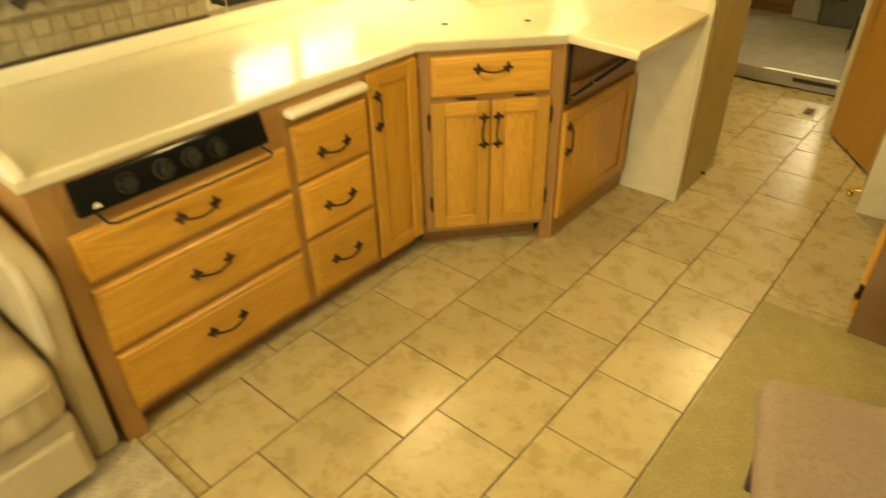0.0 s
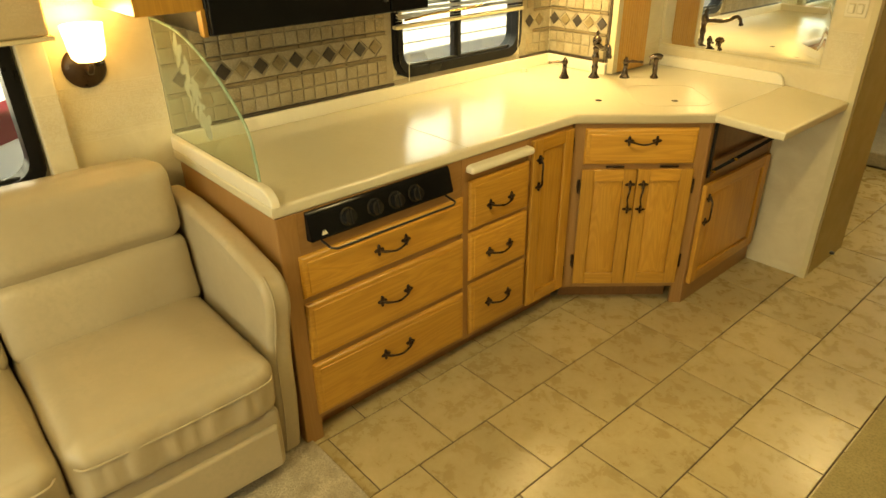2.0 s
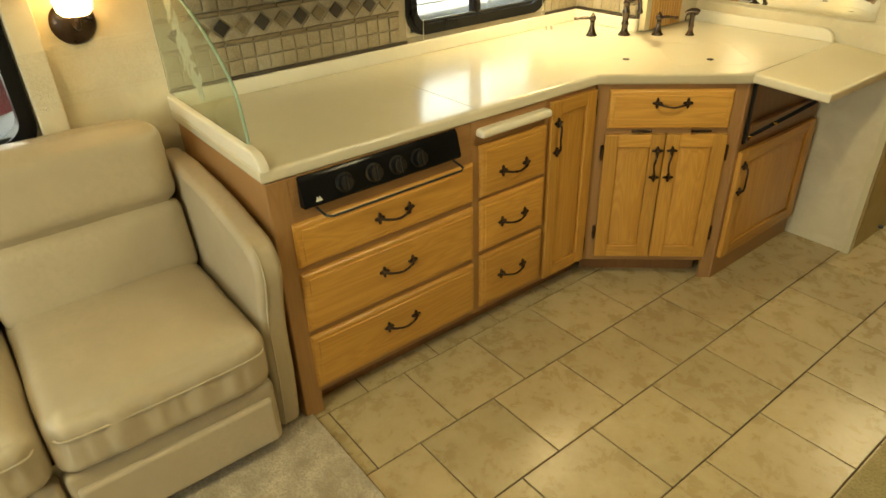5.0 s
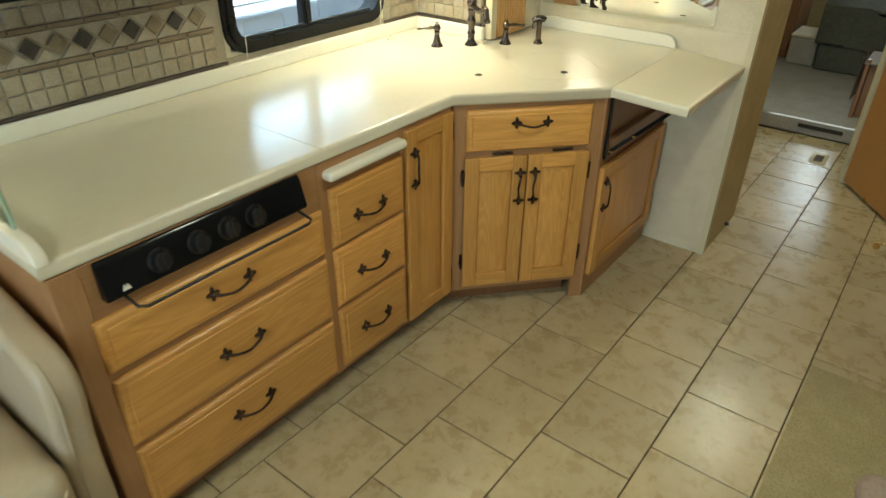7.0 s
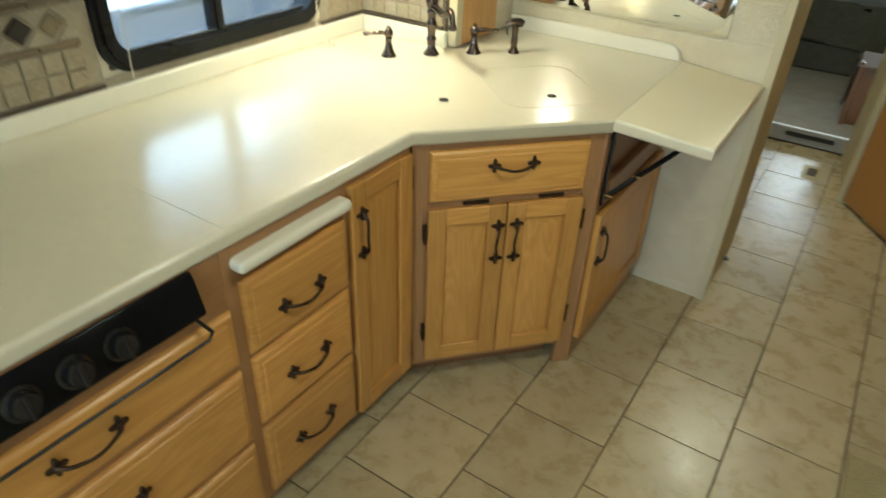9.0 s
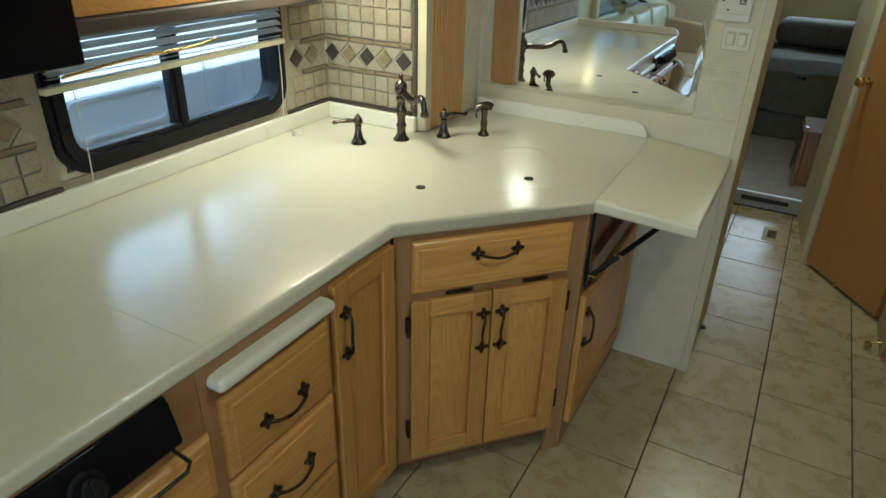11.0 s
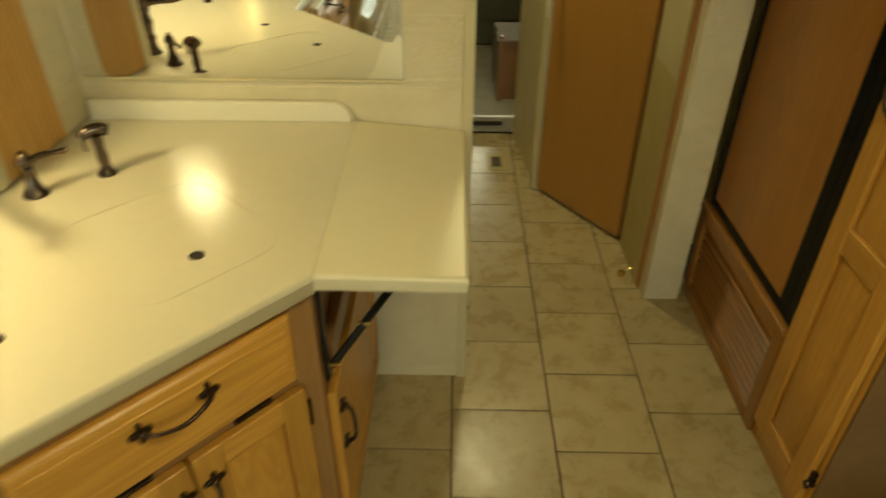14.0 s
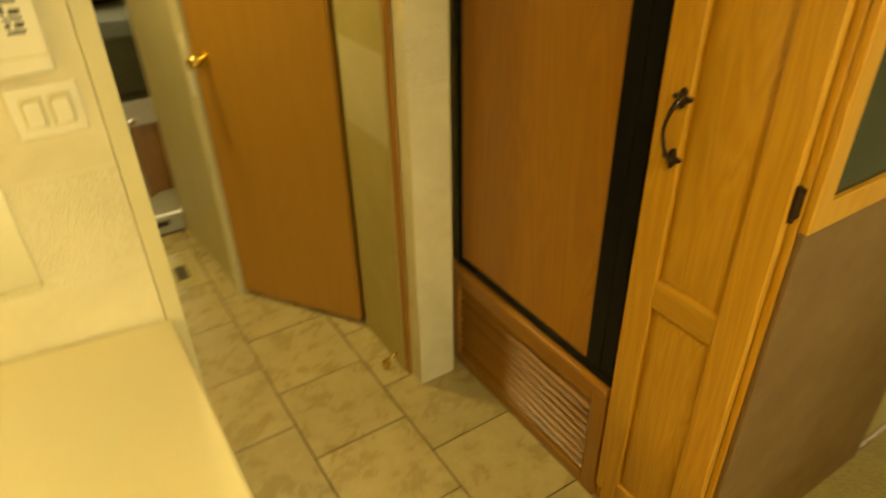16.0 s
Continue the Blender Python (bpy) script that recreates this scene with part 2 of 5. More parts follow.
def wallpaper():
    """Cream embossed vinyl: smooth marbling with levels of a rough damask band."""
    m, nt, bs = node_mat("cream_embossed_wallpaper")
    v = obj_coord(nt, shuffle=False)
    marb = ramp(nt, noise_tex(nt, v, 9, 6, 0.62, 0.6), 0.34, 0.66)
    col = mix_col(nt, marb, (0.68, 0.605, 0.44), (0.60, 0.52, 0.36))
    sep = nt.nodes.new("ShaderNodeSeparateXYZ")
    nt.links.new(v, sep.inputs[0])
    z = sep.outputs["Z"]

    def band(lo, hi):
        a = ramp(nt, z, lo, lo + 0.004)
        b = ramp(nt, z, hi + 0.004, hi)
        p = nt.nodes.new("ShaderNodeMath")
        p.operation = 'MULTIPLY'
        nt.links.new(a, p.inputs[0]), nt.links.new(b, p.inputs[1])
        return p.outputs[0]
    damask = ramp(nt, noise_tex(nt, v, 75, 2, 0.5, 2.5), 0.47, 0.53)
    total = None
    for lo, hi in ((0.985, 1.088), (0.962, 0.972), (1.098, 1.122), (1.36, 1.46)):
        b = nt.nodes.new("ShaderNodeMath")
        b.operation = 'MULTIPLY'
        nt.links.new(band(lo, hi), b.inputs[0]), nt.links.new(damask, b.inputs[1])
        if total is None:
            total = b.outputs[0]
        else:
            s = nt.nodes.new("ShaderNodeMath")
            nt.links.new(total, s.inputs[0]), nt.links.new(b.outputs[0], s.inputs[1])
            total = s.outputs[0]
    lines = None
    for lo, hi in ((0.957, 0.960), (0.974, 0.977), (1.091, 1.094), (1.126, 1.129)):
        b = band(lo, hi)
        if lines is None:
            lines = b
        else:
            s = nt.nodes.new("ShaderNodeMath")
            nt.links.new(lines, s.inputs[0]), nt.links.new(b, s.inputs[1])
            lines = s.outputs[0]
    h = nt.nodes.new("ShaderNodeMath")
    nt.links.new(total, h.inputs[0]), nt.links.new(lines, h.inputs[1])
    f = nt.nodes.new("ShaderNodeMath")
    f.operation = 'MULTIPLY'
    f.inputs[1].default_value = 0.45
    nt.links.new(h.outputs[0], f.inputs[0])
    col = mix_col(nt, f.outputs[0], col, (0.72, 0.665, 0.54))
    nt.links.new(col, bs.inputs["Base Color"])
    bs.inputs["Roughness"].default_value = 0.6
    fine = noise_tex(nt, v, 220, 2)
    add = nt.nodes.new("ShaderNodeMath")
    add.operation = 'MULTIPLY_ADD'
    add.inputs[1].default_value = 0.35
    nt.links.new(fine, add.inputs[0]), nt.links.new(h.outputs[0], add.inputs[2])
    bump(nt, bs, add.outputs[0], 0.7, 0.0012)
    return m


M_PAPER = wallpaper()


def floor_tile():
    """Glazed beige ceramic: soft clouds at two sizes, faint veins, low glaze ripple."""
    m, nt, bs = node_mat("beige_ceramic_floor_tile")
    v = obj_coord(nt)
    big = ramp(nt, noise_tex(nt, v, 6, 4, 0.55, 0.2), 0.18, 0.82)
    col = mix_col(nt, big, (0.43, 0.338, 0.18), (0.335, 0.256, 0.128))
    mid = ramp(nt, noise_tex(nt, v, 13, 8, 0.70, 0.3), 0.34, 0.95)
    col = mix_col(nt, mid, col, (0.56, 0.47, 0.29))
    speck = ramp(nt, noise_tex(nt, v, 70, 3, 0.6), 0.1, 0.9)
    dm = nt.nodes.new("ShaderNodeMath")
    dm.operation = 'MULTIPLY'
    dm.inputs[1].default_value = 0.16
    nt.links.new(speck, dm.inputs[0])
    col = mix_col(nt, dm.outputs[0], col, (0.33, 0.25, 0.13))
    oi = nt.nodes.new("ShaderNodeObjectInfo")
    hv = nt.nodes.new("ShaderNodeHueSaturation")
    val = nt.nodes.new("ShaderNodeMapRange")
    val.inputs["To Min"].default_value, val.inputs["To Max"].default_value = 0.92, 1.08
    nt.links.new(oi.outputs["Random"], val.inputs["Value"])
    nt.links.new(val.outputs["Result"], hv.inputs["Value"])
    nt.links.new(col, hv.inputs["Color"])
    nt.links.new(hv.outputs["Color"], bs.inputs["Base Color"])
    r = nt.nodes.new("ShaderNodeMapRange")
    r.inputs["To Min"].default_value, r.inputs["To Max"].default_value = 0.24, 0.42
    nt.links.new(mid, r.inputs["Value"])
    nt.links.new(r.outputs["Result"], bs.inputs["Roughness"])
    bump(nt, bs, noise_tex(nt, v, 26, 3), 0.35, 0.0012)
    return m


M_TILE = floor_tile()


def glass(name, colour, rough=0.0, ior=1.5):
    m, nt, bs = node_mat(name)
    bs.inputs["Base Color"].default_value = (*colour, 1)
    bs.inputs["Transmission Weight"].default_value = 1.0
    bs.inputs["Roughness"].default_value, bs.inputs["IOR"].default_value = rough, ior
    return m


M_GLASS = glass("clear_window_glass", (0.96, 0.98, 0.98))
M_GREENGLASS = glass("green_edged_plate_glass", (0.80, 0.90, 0.82))
M_DARKGLASS = surface("dark_teal_glass", (0.01, 0.025, 0.022), (0.015, 0.035, 0.03), 4, 0.06)
M_MIRROR, _nt, _bs = node_mat("silvered_mirror")
_bs.inputs["Base Color"].default_value = (0.90, 0.91, 0.90, 1)
_bs.inputs["Metallic"].default_value, _bs.inputs["Roughness"].default_value = 1.0, 0.015


def glow(name, colour, strength):
    m, nt, bs = node_mat(name)
    bs.inputs["Base Color"].default_value = (0.9, 0.85, 0.75, 1)
    bs.inputs["Emission Color"].default_value = (*colour, 1)
    bs.inputs["Emission Strength"].default_value = strength
    return m


M_SHADE = glow("lit_frosted_lamp_shade", (1.0, 0.64, 0.28), 4.5)
M_LAMPLENS = glow("lit_lamp_lens", (1.0, 0.80, 0.52), 14.0)

# ---- mesh helpers ----


def thing(name, at, label, category, group="", kind=""):
    ob = new(name)
    ob.empty_display_size = 0.05
    ob.location = at
    return tagged(ob, label, category, group, kind)


def finish(me, sharp=38):
    """Smooth shading in which the large faces keep their flatness: normals weighted by area within the sharp angle."""
    n = len(me.polygons)
    me.polygons.foreach_set("use_smooth", [True] * n)
    me.set_sharp_from_angle(angle=radians(sharp))
    nor, area = np.zeros(n * 3), np.zeros(n)
    me.polygons.foreach_get("normal", nor), me.polygons.foreach_get("area", area)
    nor = nor.reshape(-1, 3)
    lv, lt = np.zeros(len(me.loops), dtype=np.int32), np.zeros(n, dtype=np.int32)
    me.loops.foreach_get("vertex_index", lv), me.polygons.foreach_get("loop_total", lt)
    lf = np.repeat(np.arange(n), lt)
    order = np.argsort(lv, kind="stable")
    bounds = np.searchsorted(lv[order], np.arange(len(me.vertices) + 1))
    out = nor[lf].copy()
    lim = math.cos(radians(sharp + 14))
    for v in range(len(me.vertices)):
        ls = order[bounds[v]:bounds[v + 1]]
        if len(ls) < 2:
            continue
        fs = lf[ls]
        N = nor[fs]
        near = (N @ N.T) > lim
        s = near @ (N * area[fs][:, None])
        ln = np.linalg.norm(s, axis=1, keepdims=True)
        ok = ln[:, 0] > 1e-12
        out[ls[ok]] = (s / np.maximum(ln, 1e-12))[ok]
    me.normals_split_custom_set(out.tolist())


def to_mesh(name, bm, mat, sharp=38):
    bmesh.ops.recalc_face_normals(bm, faces=bm.faces)
    me = bpy.data.meshes.new(name)
    bm.to_mesh(me)
    bm.free()
    me.materials.append(mat)
    finish(me, sharp)
    return me


def hang(ob, parent):
    ob.parent = parent
    if parent.type == 'EMPTY':
        ob.matrix_parent_inverse = Matrix.Translation(parent.location).inverted()


def part(name, bm, mat, parent, label="", m=None, sharp=38):
    me = bm if isinstance(bm, bpy.types.Mesh) else to_mesh(name, bm, mat, sharp)
    ob = new(name, me)
    if parent is not None:
        hang(ob, parent)
    if m is not None:
        ob.matrix_basis = m
    return tagged(ob, label)


def structure(name, bm, mat, label, category, sharp=38):
    return tagged(part(name, bm, mat, None, "", None, sharp), label, category, "", "structure")


def BM():
    return bmesh.new()


def merge_in(bm, tmp, m=None):
    if m is not None:
        tmp.transform(m)
    me = bpy.data.meshes.new("tmp")
    tmp.to_mesh(me)
    tmp.free()
    bm.from_mesh(me)
    bpy.data.meshes.remove(me)
    return bm


def bx(bm, x0, x1, y0, y1, z0, z1, b=0.0, seg=2, m=None):
    t = bmesh.new()
    bmesh.ops.create_cube(t, size=1)
    for v in t.verts:
        v.co = ((x0 + x1) / 2 + v.co.x * (x1 - x0), (y0 + y1) / 2 + v.co.y * (y1 - y0), (z0 + z1) / 2 + v.co.z * (z1 - z0))
    if b:
        bmesh.ops.bevel(t, geom=t.edges[:], offset=b, segments=seg, affect='EDGES', profile=0.5)
    return merge_in(bm, t, m)


def prism(bm, pts, z0, z1, b=0.0, seg=3, m=None, where=None):
    """An upright prism over a plan outline; b rounds the level edges (or those that where() picks)."""
    t = bmesh.new()
    lo = [t.verts.new((x, y, z0)) for x, y in pts]
    hi = [t.verts.new((x, y, z1)) for x, y in pts]
    t.faces.new(lo[::-1]), t.faces.new(hi)
    n = len(pts)
    for i in range(n):
        t.faces.new((lo[i], lo[(i + 1) % n], hi[(i + 1) % n], hi[i]))
    bmesh.ops.recalc_face_normals(t, faces=t.faces)
    if b:
        ed = [e for e in t.edges if abs(e.verts[0].co.z - e.verts[1].co.z) < 1e-6]
        if where:
            ed = [e for e in ed if where((e.verts[0].co + e.verts[1].co) / 2)]
        bmesh.ops.bevel(t, geom=ed, offset=b, segments=seg, affect='EDGES', profile=0.5)
    return merge_in(bm, t, m)


def lathe(bm, prof, m=None, seg=20, cap=True):
    t = bmesh.new()
    rings = []
    for r, z in prof:
        rings.append([t.verts.new((r * math.cos(2 * math.pi * i / seg), r * math.sin(2 * math.pi * i / seg), z)) for i in range(seg)])
    for a, b in zip(rings, rings[1:]):
        for i in range(seg):
            t.faces.new((a[i], a[(i + 1) % seg], b[(i + 1) % seg], b[i]))
    if cap:
        t.faces.new(rings[0][::-1]), t.faces.new(rings[-1])
    return merge_in(bm, t, m)


def smooth_path(pts, n=6):
    out = []
    p = [Vector(q) for q in pts]
    p = [p[0] * 2 - p[1]] + p + [p[-1] * 2 - p[-2]]
    for i in range(1, len(p) - 2):
        for k in range(n):
            u = k / n
            a, b, c, d = p[i - 1], p[i], p[i + 1], p[i + 2]
            out.append(0.5 * (2 * b + (c - a) * u + (2 * a - 5 * b + 4 * c - d) * u * u + (3 * b - a - 3 * c + d) * u ** 3))
    return out + [p[-2]]


def tube(bm, pts, r, seg=8, m=None, smooth=6):
    path = smooth_path(pts, smooth) if smooth else [Vector(q) for q in pts]
    rad = r if callable(r) else (lambda u: r)
    t = bmesh.new()
    rings = []
    up = Vector((0.123, 0.456, 0.88))
    for i, p in enumerate(path):
        d = (path[min(i + 1, len(path) - 1)] - path[max(i - 1, 0)]).normalized()
        s = d.cross(up).normalized()
        w = s.cross(d)
        q = rad(i / (len(path) - 1))
        rings.append([t.verts.new(p + (s * math.cos(2 * math.pi * k / seg) + w * math.sin(2 * math.pi * k / seg)) * q) for k in range(seg)])
    for a, b in zip(rings, rings[1:]):
        for k in range(seg):
            t.faces.new((a[k], a[(k + 1) % seg], b[(k + 1) % seg], b[k]))
    t.faces.new(rings[0][::-1]), t.faces.new(rings[-1])
    return merge_in(bm, t, m)


def face_pose(x, y, z, dx, dy):
    """Local x runs along (dx, dy), local z up, and the front looks along local -y."""
    d = Vector((dx, dy, 0)).normalized()
    up = Vector((0, 0, 1))
    yv = up.cross(d)
    m = Matrix((d, yv, up)).transposed().to_4x4()
    m.translation = (x, y, z)
    return m


def rounded(w, h, r, n=6):
    pts = []
    for cx, cz, a0 in ((w - r, h - r, 0), (r, h - r, 90), (r, r, 180), (w - r, r, 270)):
        for k in range(n + 1):
            a = radians(a0 + 90 * k / n)
            pts.append((cx + r * math.cos(a), cz + r * math.sin(a)))
    return pts


def flat_prism(bm, pts, y0, y1, b=0.0, m=None):
    """A plate whose outline lies in the local x-z plane, from depth y0 to y1."""
    turn = Matrix(((1, 0, 0, 0), (0, 0, -1, 0), (0, 1, 0, 0), (0, 0, 0, 1)))
    return prism(bm, pts, -y1, -y0, b, 2, (m @ turn) if m is not None else turn)


def ring_plate(bm, outer, inner, y0, y1, m=None):
    """A frame between two outlines of equal count in the local x-z plane."""
    t = bmesh.new()
    n = len(outer)
    rows = [[t.verts.new((x, y, z)) for x, z in o] for o, y in ((outer, y0), (inner, y0), (inner, y1), (outer, y1))]
    for a, b in ((0, 1), (1, 2), (2, 3), (3, 0)):
        for i in range(n):
            t.faces.new((rows[a][i], rows[a][(i + 1) % n], rows[b][(i + 1) % n], rows[b][i]))
    return merge_in(bm, t, m)

# ---- the large structure ----
XW, YM, HC = -2.225, 2.795, 2.05      # window wall, mirror wall, ceiling


def box_structure(name, boxes, mat, label, category):
    bm = BM()
    for b in boxes:
        bx(bm, *b)
    return structure(name, bm, mat, label, category)


box_structure("ground", [(-40, 40, -40, 40, -0.75, -0.70)], M_GROUND, "grey asphalt lot under and around the motorhome", "ground")
floor = box_structure("floor", [(-2.3, 1.38, -3.28, 7.0, -0.06, -0.004)], M_GROUT, "beige ceramic floor tiles with dark brown grout joints", "floor")
box_structure("carpet_living", [(-2.22, 1.3, -3.2, 0.468, -0.003, 0.012)], M_SHAG, "pale plush beige carpet in front of the sofa", "carpet")
box_structure("carpet_dinette", [(-0.313, 1.3, 0.470, 2.283, -0.003, 0.012)], M_CARPET, "olive beige carpet beside the tiled aisle", "carpet")
box_structure("ceiling", [(-2.32, 1.4, -3.3, 7.1, HC, HC + 0.06)], M_CEIL, "plain cream vinyl ceiling panel", "ceiling")

KW = (1.425, 2.165, 0.965, 1.44)     # kitchen window opening
SW = (-1.70, 0.035, 0.865, 1.50)     # sofa window opening
box_structure("wall_west", [
    (XW - 0.06, XW, -3.2, SW[0], 0, HC), (XW - 0.06, XW, SW[0], SW[1], 0, SW[2]), (XW - 0.06, XW, SW[0], SW[1], SW[3], HC),
    (XW - 0.06, XW, SW[1], KW[0], 0, HC), (XW - 0.06, XW, KW[0], KW[1], 0, KW[2]), (XW - 0.06, XW, KW[0], KW[1], KW[3], HC),
    (XW - 0.06, XW, KW[1], 2.405, 0, HC)], M_PAPER, "cream embossed vinyl wallpaper on the window wall", "wall")
box_structure("wall_partition", [(XW - 0.06, -1.850, 2.412, YM, 0, HC)], M_PAPER, "short partition beside the sink", "wall")
box_structure("wall_mirror", [(XW - 0.06, -0.905, YM, YM + 0.06, 0, HC)], M_PAPER, "cream embossed wallpaper end wall with a mirror", "wall")
box_structure("wall_hall_left", [(-0.935, -0.884, YM + 0.062, 3.262, 0, HC)], M_OLIVEWALL, "tan vinyl wall end at the start of the hallway", "wall")
box_structure("wall_alcove", [(-1.86, -1.80, YM + 0.062, 4.598, 0, HC)], M_OLIVEWALL, "plain wall closing the alcove off the hallway", "wall")
box_structure("trim_corner", [(-0.904, -0.878, YM - 0.006, YM + 0.03, 0, HC)], M_TRIMPAINT, "cream corner moulding on the wall end", "trim")
box_structure("wall_pillar", [(-0.212, -0.088, 3.205, 3.285, 0, HC)], M_PAPER, "narrow cream wallpapered pillar beside the refrigerator", "wall")
box_structure("wall_hall_right", [(-0.226, -0.14, 3.295, 3.572, 0, HC)], M_OLIVEWALL, "tan vinyl hallway wall beside the angled door", "wall")
box_structure("trim_pillar", [(-0.222, -0.2125, 3.270, 3.294, 0, HC)], M_FRIDGE_WOOD, "narrow dark wood edge strip on the pillar", "trim")
b = BM()
prism(b, [(-0.535, 4.03), (-0.44, 4.00), (-0.50, 4.66), (-0.60, 4.66)], 0, HC)
structure("wall_hall_far", b, M_TRIMPAINT, "cream hallway wall past the angled door", "wall")
b = BM()
prism(b, [(-0.14, 3.575), (0.2, 3.575), (0.2, 4.3), (-0.42, 4.3), (-0.42, 4.05), (-0.18, 3.70)], 0, HC)
structure("wall_bath", b, M_OLIVEWALL, "plain wall closing the bathroom behind the angled door", "wall")
box_structure("wall_east", [(1.30, 1.36, -3.2, 2.29, 0, HC)], M_PAPER, "plain cream wall closing the dinette side", "wall")
box_structure("wall_south", [(-2.28, 1.36, -3.26, -3.20, 0, 0.95), (-2.28, 1.36, -3.26, -3.20, 1.75, HC), (-2.28, -1.4, -3.26, -3.20, 0.95, 1.75), (0.6, 1.36, -3.26, -3.20, 0.95, 1.75)],
              M_PAPER, "plain cream wall below the windscreen", "wall")
box_structure("wall_bedroom", [(-2.3, -1.80, 4.60, 4.66, 0, HC), (-2.3, -2.24, 4.66, 7.0, 0, HC), (-0.44, 1.3, 4.67, 4.73, 0, HC), (0.7, 0.76, 4.73, 7.0, 0, HC), (-2.3, 0.76, 6.94, 7.0, 0, 1.0), (-2.3, 0.76, 6.94, 7.0, 1.5, HC), (-2.3, -1.2, 6.94, 7.0, 1.0, 1.5), (-0.3, 0.76, 6.94, 7.0, 1.0, 1.5)],
              M_OLIVEWALL, "plain bedroom wall", "wall")
box_structure("wall_galley_back", [(0.66, 1.3, 2.30, 2.36, 0, HC), (0.62, 0.68, 2.36, 3.6, 0, HC)], M_OLIVEWALL, "plain wall behind the refrigerator", "wall")
# bedroom step
b = BM()
bx(b, -2.2, 0.7, 4.66, 6.93, 0.0, 0.10, 0.012, 3)
step = structure("bedroom_step", b, M_BEDCARPET, "grey carpeted step up to the bedroom", "step")
# No opening is cut: a dark strip paints the shade inside the slot.
b = BM()
bx(b, -0.92, -0.66, 4.652, 4.658, 0.045, 0.07, 0.002)
part("vent_slot", b, M_HOLE, step, "black vent slot in the riser")

# partition facing: trim and fluted wood
box_structure("wall_partition_side", [(-1.849, -1.822, 2.672, YM - 0.001, 0.885, HC)], M_PAPER, "cream papered strip between fluted panel and mirror", "wall")
box_structure("trim_partition", [(-1.849, -1.818, 2.404, 2.440, 0.885, HC)], M_TRIMPAINT, "cream moulding at the end of the tiled return", "trim")
b = BM()
bx(b, -1.848, -1.826, 2.442, 2.670, 0.885, HC - 0.005)
fluted = structure("fluted_panel", b, M_FLUTE, "golden oak fluted tambour panel beside the sink", "panel")
b = BM()
lathe(b, [(0.0095, 0.885), (0.0095, HC - 0.01)], None, 10)
flute_mesh = to_mesh("flute", b, M_FLUTE)
for i in range(12):
    part("flute", flute_mesh, M_FLUTE, fluted, "", Matrix.Translation((-1.826, 2.452 + i * 0.0192, 0)))


def window(name, y0, y1, z0, z1, mull, label, w=0.042):
    th = thing(name, (XW, (y0 + y1) / 2, z0), label, "window", "", "structure")
    W, H = y1 - y0, z1 - z0
    m = face_pose(XW, y0, z0, 0, 1)
    o, i = rounded(W, H, 0.085), [(w + x * (W - 2 * w) / W, w + z * (H - 2 * w) / H) for x, z in rounded(W, H, 0.075)]
    b = BM()
    ring_plate(b, o, i, -0.016, 0.05, m)
    lip = [(w * 0.35 + x * (W - 0.7 * w) / W, w * 0.35 + z * (H - 0.7 * w) / H) for x, z in o]
    ring_plate(b, lip, i, -0.024, -0.015, m)
    part("window_frame", b, M_FRAMEBLACK, th, "black rounded window frame")
    b = BM()
    bx(b, mull - y0 - 0.021, mull - y0 + 0.021, -0.004, 0.03, w, H - w, 0.003, 2, m)
    bx(b, mull - y0 - 0.008, mull - y0 + 0.008, -0.010, 0.0, w, H - w, 0.002, 2, m)
    part("mullion", b, M_FRAMEBLACK, th)
    for a, c in ((w * 0.6, mull - y0 - 0.015), (mull - y0 + 0.015, W - w * 0.6)):
        b = BM()
        bx(b, a, c, 0.014, 0.018, w * 0.6, H - w * 0.6, 0, 2, m)
        p = part("pane", b, M_GLASS, th)
        p.visible_shadow = False
    b = BM()
    bx(b, w, W - w, -0.006, 0.012, w - 0.004, w + 0.012, 0.003, 2, m)
    part("window_track", b, M_BLACKMATT, th)
    return th


window("window_1", KW[0] - 0.02, KW[1] + 0.02, KW[2] - 0.012, KW[3] + 0.02, 1.775, "black framed sliding kitchen window with rounded corners")
window("window_2", SW[0] - 0.02, SW[1] + 0.02, SW[2] - 0.02, SW[3] + 0.02, -0.83, "black framed window behind the sofa")

# neighbouring white trailer outside
tr = thing("parked_trailer", (-4.4, 1.0, -0.7), "white parked trailer with a maroon stripe", "trailer")
b = BM()
bx(b, -6.6, -4.2, -4.5, 1.35, -0.25, 2.6, 0.06, 3)
part("body", b, M_TRAILER, tr)
b = BM()
bx(b, -6.3, -4.32, 1.36, 6.5, -0.25, 2.2, 0.05, 3)
part("front_body", b, M_TRAILER, tr)
b = BM()
flat_prism(b, [(0, -0.20), (3.8, 0.75), (3.8, 0.965), (0, 0.015)], -0.004, 0.004, 0, face_pose(-4.196, -2.5, 0.0, 0, 1))
part("stripe", b, M_MAROON, tr, "maroon stripe")
for y0, y1, z0, z1 in ((2.70, 3.37, 0.30, 0.54), (3.7, 4.6, 0.25, 0.75)):
    b = BM()
    o = rounded(y1 - y0, z1 - z0, 0.06)
    i = [(0.02 + x * (1 - 0.04 / (y1 - y0)), 0.02 + z * (1 - 0.04 / (z1 - z0))) for x, z in o]
    ring_plate(b, o, i, -0.02, 0.01, face_pose(-4.32, y0, z0, 0, 1))
    part("hatch_rim", b, M_TRAILER, tr)
b = BM()
bx(b, -4.33, -4.29, 1.40, 2.60, 0.0, 1.5, 0.02)
part("bulkhead", b, M_GREYSHADE, tr, "grey bulkhead panel")
for z in (0.62, 0.72, 0.95, 1.2, 1.45):
    b = BM()
    bx(b, -4.33, -4.30, 2.64, 6.4, z, z + 0.03, 0.008)
    part("rib", b, M_TRAILER, tr)
